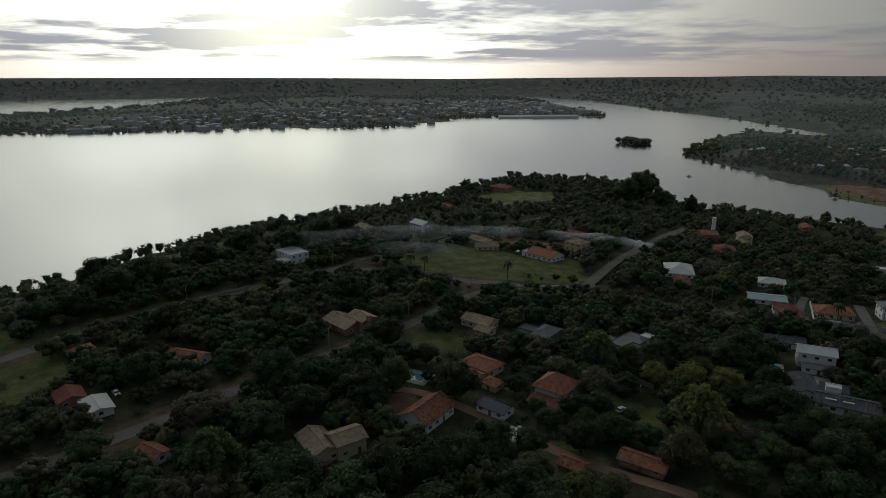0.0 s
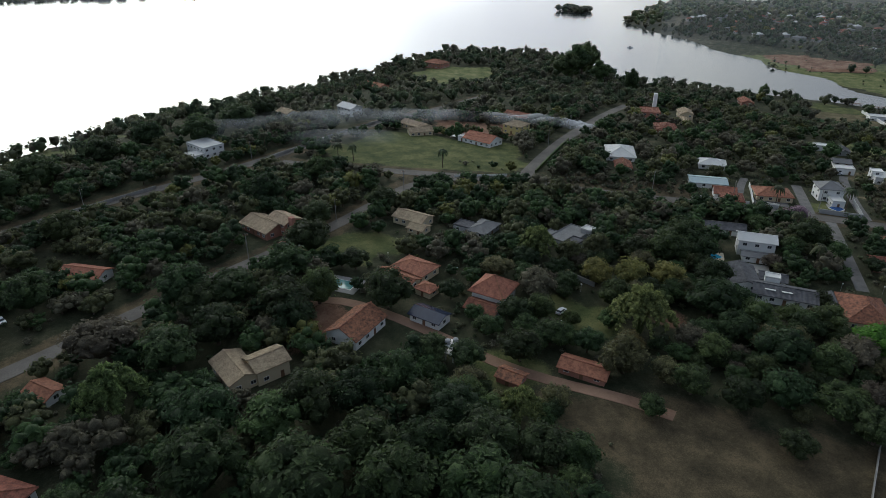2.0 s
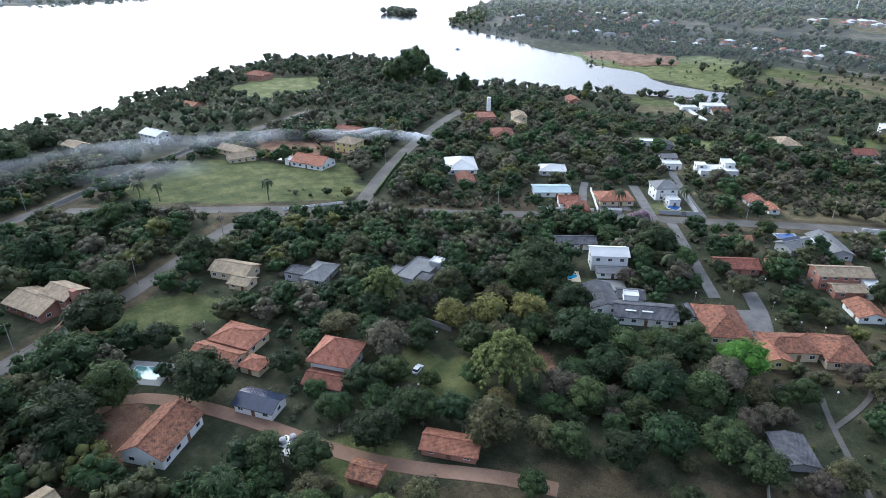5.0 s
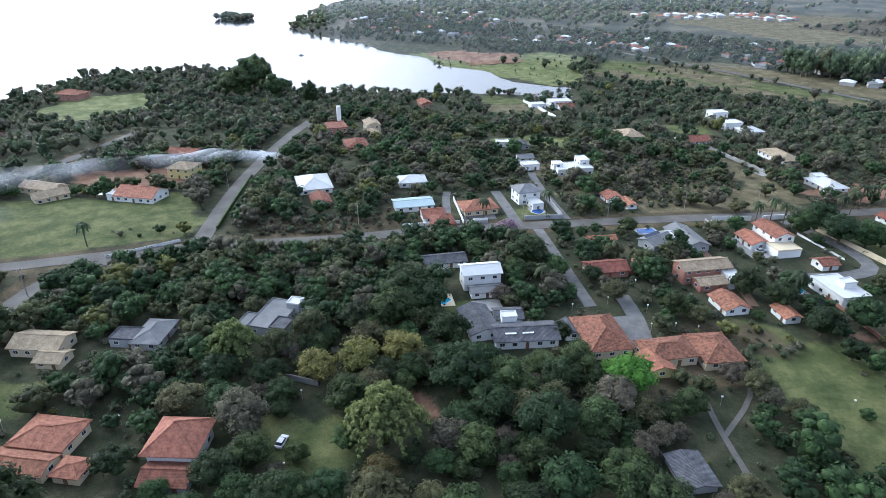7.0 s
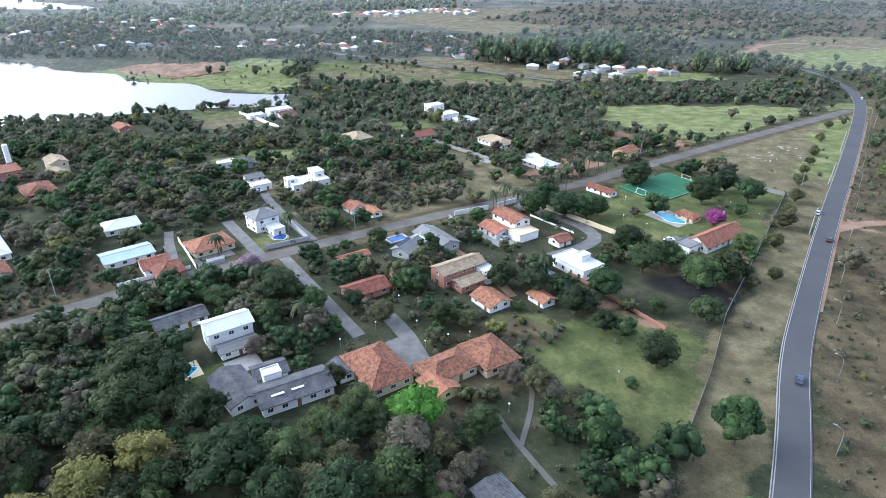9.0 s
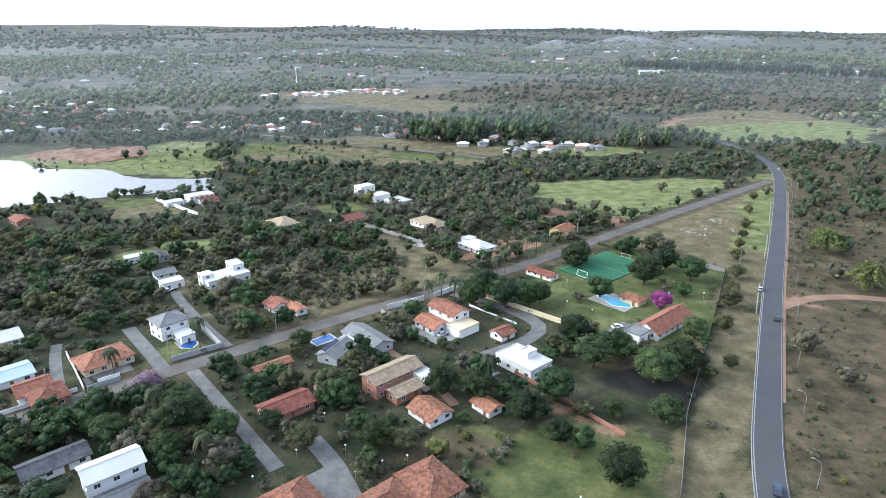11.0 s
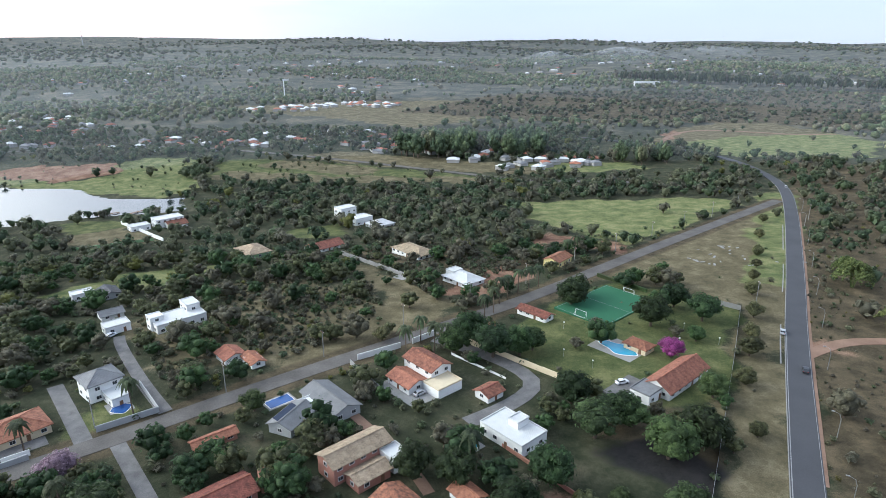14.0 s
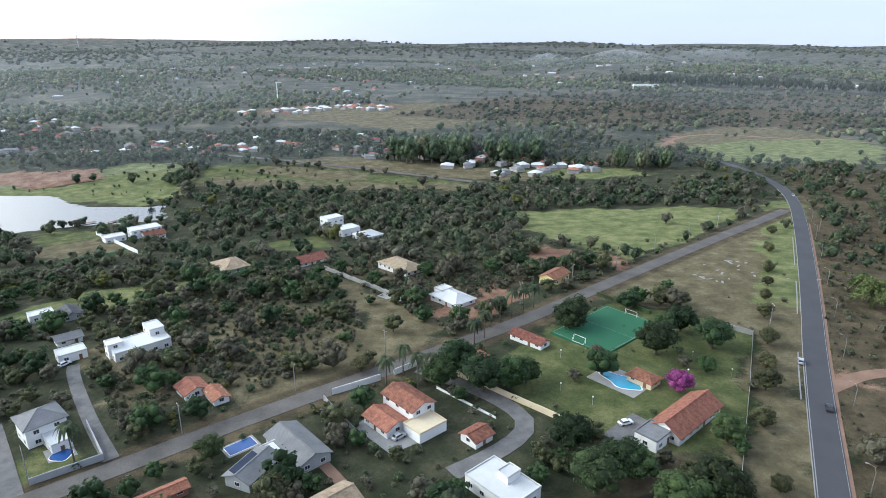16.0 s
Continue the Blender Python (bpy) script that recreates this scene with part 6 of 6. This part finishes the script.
for x, y in ((-240, 88), (-268, 128), (-210, -20), (-192, -60), (-176, -100), (-255, -150), (-290, -70), (122, 212), (214, 340)):
    utility_pole(x, y, 10.0, 0)


# garden globe lamps
GLOBE = surface("opal_globe", (0.85, 0.85, 0.82), (0.75, 0.75, 0.72), 2.0, 0.4)
gm = mesh_of("globe", (ICO_V * 0.3).tolist(), ICO_F.tolist(), GLOBE, smooth=True)
pm = mesh_of("post", *tapered([(0, 0, -0.3), (0, 0, 2.6)], [0.06, 0.05], 6), METAL)
for x, y in ((-98, -10), (-84, -30), (-78, -14), (-88, -4), (-72, -26), (-32, 68), (-26, 72), (-20, 74), (-36, 78), (-30, 88), (-8, 44), (-6, 60), (2, 40), (36, 168), (44, 160), (30, 176), (78, 176), (84, 188), (92, 176), (40, 190), (-44, 92), (-48, 76), (-56, 66), (20, 60), (14, 48), (-150, -56), (-128, -40)):
    g = thing("garden_lamp", "white globe garden lamp on a thin post", "garden lamp", x, y, None, 0, "garden lamps")
    p, b = new("post", pm), new("globe", gm)
    p.parent = b.parent = g
    b.location = (0, 0, 2.8)

# water tower by the track
t = thing("water_tower", "white two-stage water tank tower on a lawn", "water tower", -87, -66, None, 28)
for a, b in ((-1.2, -1.2), (1.2, -1.2), (1.2, 1.2), (-1.2, 1.2)):
    part("leg", *box(a, b, -0.5, 5.0, 0.3, 0.3), WHITE, t)
part("platform", *box(0, 0, 5.0, 5.3, 3.4, 3.4), WHITE, t)
part("lower_platform", *box(0, 0, 2.4, 2.6, 3.0, 3.0), WHITE, t)
for a, b in ((-0.8, -0.8), (0.8, 0.8)):
    part("tank", [(x + a, y + b, z) for x, y, z in tapered([(0, 0, 5.3), (0, 0, 6.6), (0, 0, 6.9)], [0.75, 0.75, 0.3], 12)[0]], tapered([(0, 0, 0), (0, 0, 1), (0, 0, 2)], [1, 1, 1], 12)[1] + [tuple(range(24, 36))], GREYWALL, t)
FOOT.append((-87, -66, 4, 4, 28))
# radio masts
for x, y, tall, label in ((-296, 1141, 36, "white telecommunications mast with a side arm above the settlement"), (-2190, 3930, 90, "thin lattice radio mast on the horizon")):
    m = thing("mast", label, "mast", x, y)
    part("pole", *tapered([(0, 0, -2), (0, 0, tall)], [1.2 if tall < 50 else 3.2, 0.8 if tall < 50 else 1.6], 8), WHITE if tall < 50 else METAL, m)
    part("head", *box(0 if tall > 50 else 3.5, 0, tall - 2.2, tall, 11 if tall < 50 else 22, 1.6), WHITE, m)

# a rowing boat on the bay and a jetty
b = thing("boat", "small white motor boat on the bay", "boat", -560, 470, LAKE_Z - 0.1, 30)
part("hull", [(-3, -1, 0), (1.5, -1, 0), (3.4, 0, 0.2), (1.5, 1, 0), (-3, 1, 0), (-3, -1.2, 0.9), (1.5, -1.2, 0.9), (3.8, 0, 1.1), (1.5, 1.2, 0.9), (-3, 1.2, 0.9)],
     [(4, 3, 2, 1, 0), (0, 1, 6, 5), (1, 2, 7, 6), (2, 3, 8, 7), (3, 4, 9, 8), (4, 0, 5, 9), (5, 6, 7, 8, 9)], WHITE, b)
part("cabin", *box(0, 0, 0.9, 1.9, 1.8, 1.5), GLASS, b)
for x, y, yaw, ln in ((-512, 40, 165, 26), (-250, 418, 42, 14), (-232, 424, 60, 12)):
    j = thing("jetty", "low wooden jetty over the water", "jetty", x, y, LAKE_Z + 0.5, yaw)
    part("deck", *box(0, 0, 0, 0.15, ln, 2.0), WOOD, j)
    for k in (-0.4, 0, 0.4):
        part("pile", *box(ln * k, 0, -3, 0.0, 0.2, 1.6), WOOD, j)


# ---- smoke drifting low over the gardens ----
def smoke_material():
    m = bpy.data.materials.new("smoke")
    m.use_nodes = True
    n = Nodes(m.node_tree)
    p = n.add("ShaderNodeTexCoord").outputs["Object"]
    flat = n.add("ShaderNodeVectorMath", {0: p, 1: (1, 1, 0)}, operation="MULTIPLY").outputs[0]
    edge = n.maths("SUBTRACT", 1.0, n.add("ShaderNodeVectorMath", {0: flat}, operation="LENGTH").outputs["Value"])
    soft = n.maths("MULTIPLY", n.maths("MAXIMUM", edge, 0.0), 1.6)
    pos = n.add("ShaderNodeNewGeometry").outputs["Position"]
    wisps = n.ramp(n.noise(pos, 0.035, 2, 0.4), ((0.3, (0, 0, 0)), (0.75, (1, 1, 1))))
    gone = n.add("ShaderNodeVectorMath", {0: pos, 1: (-257, 131, -10)}, operation="DISTANCE").outputs["Value"]
    thin = n.maths("ADD", n.maths("POWER", 2.718, n.maths("DIVIDE", gone, -55.0)), 0.28)
    a = n.maths("MINIMUM", n.maths("MULTIPLY", n.maths("MULTIPLY", n.maths("MULTIPLY", soft, wisps), thin), 0.7), 0.65)
    s = n.add("ShaderNodeMixShader", {0: a, 1: n.add("ShaderNodeBsdfTransparent").outputs[0], 2: n.add("ShaderNodeMixShader", {0: 0.5, 1: n.add("ShaderNodeBsdfDiffuse", {0: (0.9, 0.92, 0.95, 1)}).outputs[0], 2: n.add("ShaderNodeBsdfTranslucent", {0: (0.9, 0.92, 0.95, 1)}).outputs[0]}).outputs[0]})
    n.add("ShaderNodeOutputMaterial", {0: s.outputs[0]})
    return m


SMOKE = smoke_material()


def puff(x, y, z, l, w, yaw, rise=7):
    """A billow of the drift: a soft domed sheet, unevenly raised."""
    k = np.linspace(-1, 1, 15)
    gx, gy = np.meshgrid(k, k)
    gz = 0.55 * (1 - gx ** 2) * (1 - gy ** 2) + 0.12 * np.sin(5 * gx + x) * np.cos(4 * gy + y)
    i = np.arange(225).reshape(15, 15)
    f = np.stack([i[:-1, :-1], i[:-1, 1:], i[1:, 1:], i[1:, :-1]], -1).reshape(-1, 4)
    s = new("drift", mesh_of("drift", np.stack([gx.ravel(), gy.ravel(), gz.ravel()], 1), f, SMOKE, smooth=True))
    s.parent = smoke
    s.visible_shadow = False
    s.matrix_basis = pose(x + 257, y - 131, z + at(x, y) - smoke.location.z, 0, 0, yaw) @ Matrix.Diagonal((l, w, rise, 1))


smoke = tagged(new("smoke"), "pale smoke drifting low over roofs and trees", "smoke", kind="stuff")
smoke.location = (-257, 131, at(-257, 131))
for x, y, z, l, w in ((-255, 130, 3, 9, 5), (-261, 125, 4, 14, 7), (-270, 116, 5, 20, 9), (-280, 102, 6, 24, 10), (-290, 84, 6, 26, 12), (-302, 64, 7, 30, 14), (-314, 38, 7, 34, 18), (-322, 8, 7, 36, 20), (-330, -24, 7, 40, 24),
                      (-326, -60, 7, 44, 26), (-285, -20, 6, 34, 18), (-258, 128, 4, 7, 4), (-264, 122, 5, 10, 5)):
    puff(x, y, z, l, w, 62)
for x, y, l, w in ((300, 1850, 170, 45), (520, 1900, 220, 55), (800, 1950, 200, 50)):
    puff(x, y, 12, l, w, -6, 70)


# ---- see-through sheets that imitate aerial haze over the valley ----
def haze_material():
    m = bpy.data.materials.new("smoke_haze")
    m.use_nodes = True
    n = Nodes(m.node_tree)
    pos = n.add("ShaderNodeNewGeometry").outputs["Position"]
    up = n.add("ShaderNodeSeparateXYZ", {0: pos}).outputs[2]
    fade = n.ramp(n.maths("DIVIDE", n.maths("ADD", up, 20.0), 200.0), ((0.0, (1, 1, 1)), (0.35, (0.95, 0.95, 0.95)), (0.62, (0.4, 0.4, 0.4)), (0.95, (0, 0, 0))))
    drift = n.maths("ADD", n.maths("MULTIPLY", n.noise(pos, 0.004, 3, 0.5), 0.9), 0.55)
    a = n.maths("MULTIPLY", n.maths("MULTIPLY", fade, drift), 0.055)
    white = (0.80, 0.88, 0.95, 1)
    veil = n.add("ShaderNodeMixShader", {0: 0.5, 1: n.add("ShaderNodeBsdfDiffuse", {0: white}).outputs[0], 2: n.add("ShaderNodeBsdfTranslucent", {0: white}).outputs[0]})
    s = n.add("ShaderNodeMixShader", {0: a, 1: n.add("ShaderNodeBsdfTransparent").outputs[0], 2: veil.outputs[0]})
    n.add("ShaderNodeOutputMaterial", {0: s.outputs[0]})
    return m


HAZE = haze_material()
haze = tagged(new("haze"), "see-through sheets imitating blue-grey distance haze", "haze", kind="stuff")
# upright curtains, added to pale the land step by step with distance
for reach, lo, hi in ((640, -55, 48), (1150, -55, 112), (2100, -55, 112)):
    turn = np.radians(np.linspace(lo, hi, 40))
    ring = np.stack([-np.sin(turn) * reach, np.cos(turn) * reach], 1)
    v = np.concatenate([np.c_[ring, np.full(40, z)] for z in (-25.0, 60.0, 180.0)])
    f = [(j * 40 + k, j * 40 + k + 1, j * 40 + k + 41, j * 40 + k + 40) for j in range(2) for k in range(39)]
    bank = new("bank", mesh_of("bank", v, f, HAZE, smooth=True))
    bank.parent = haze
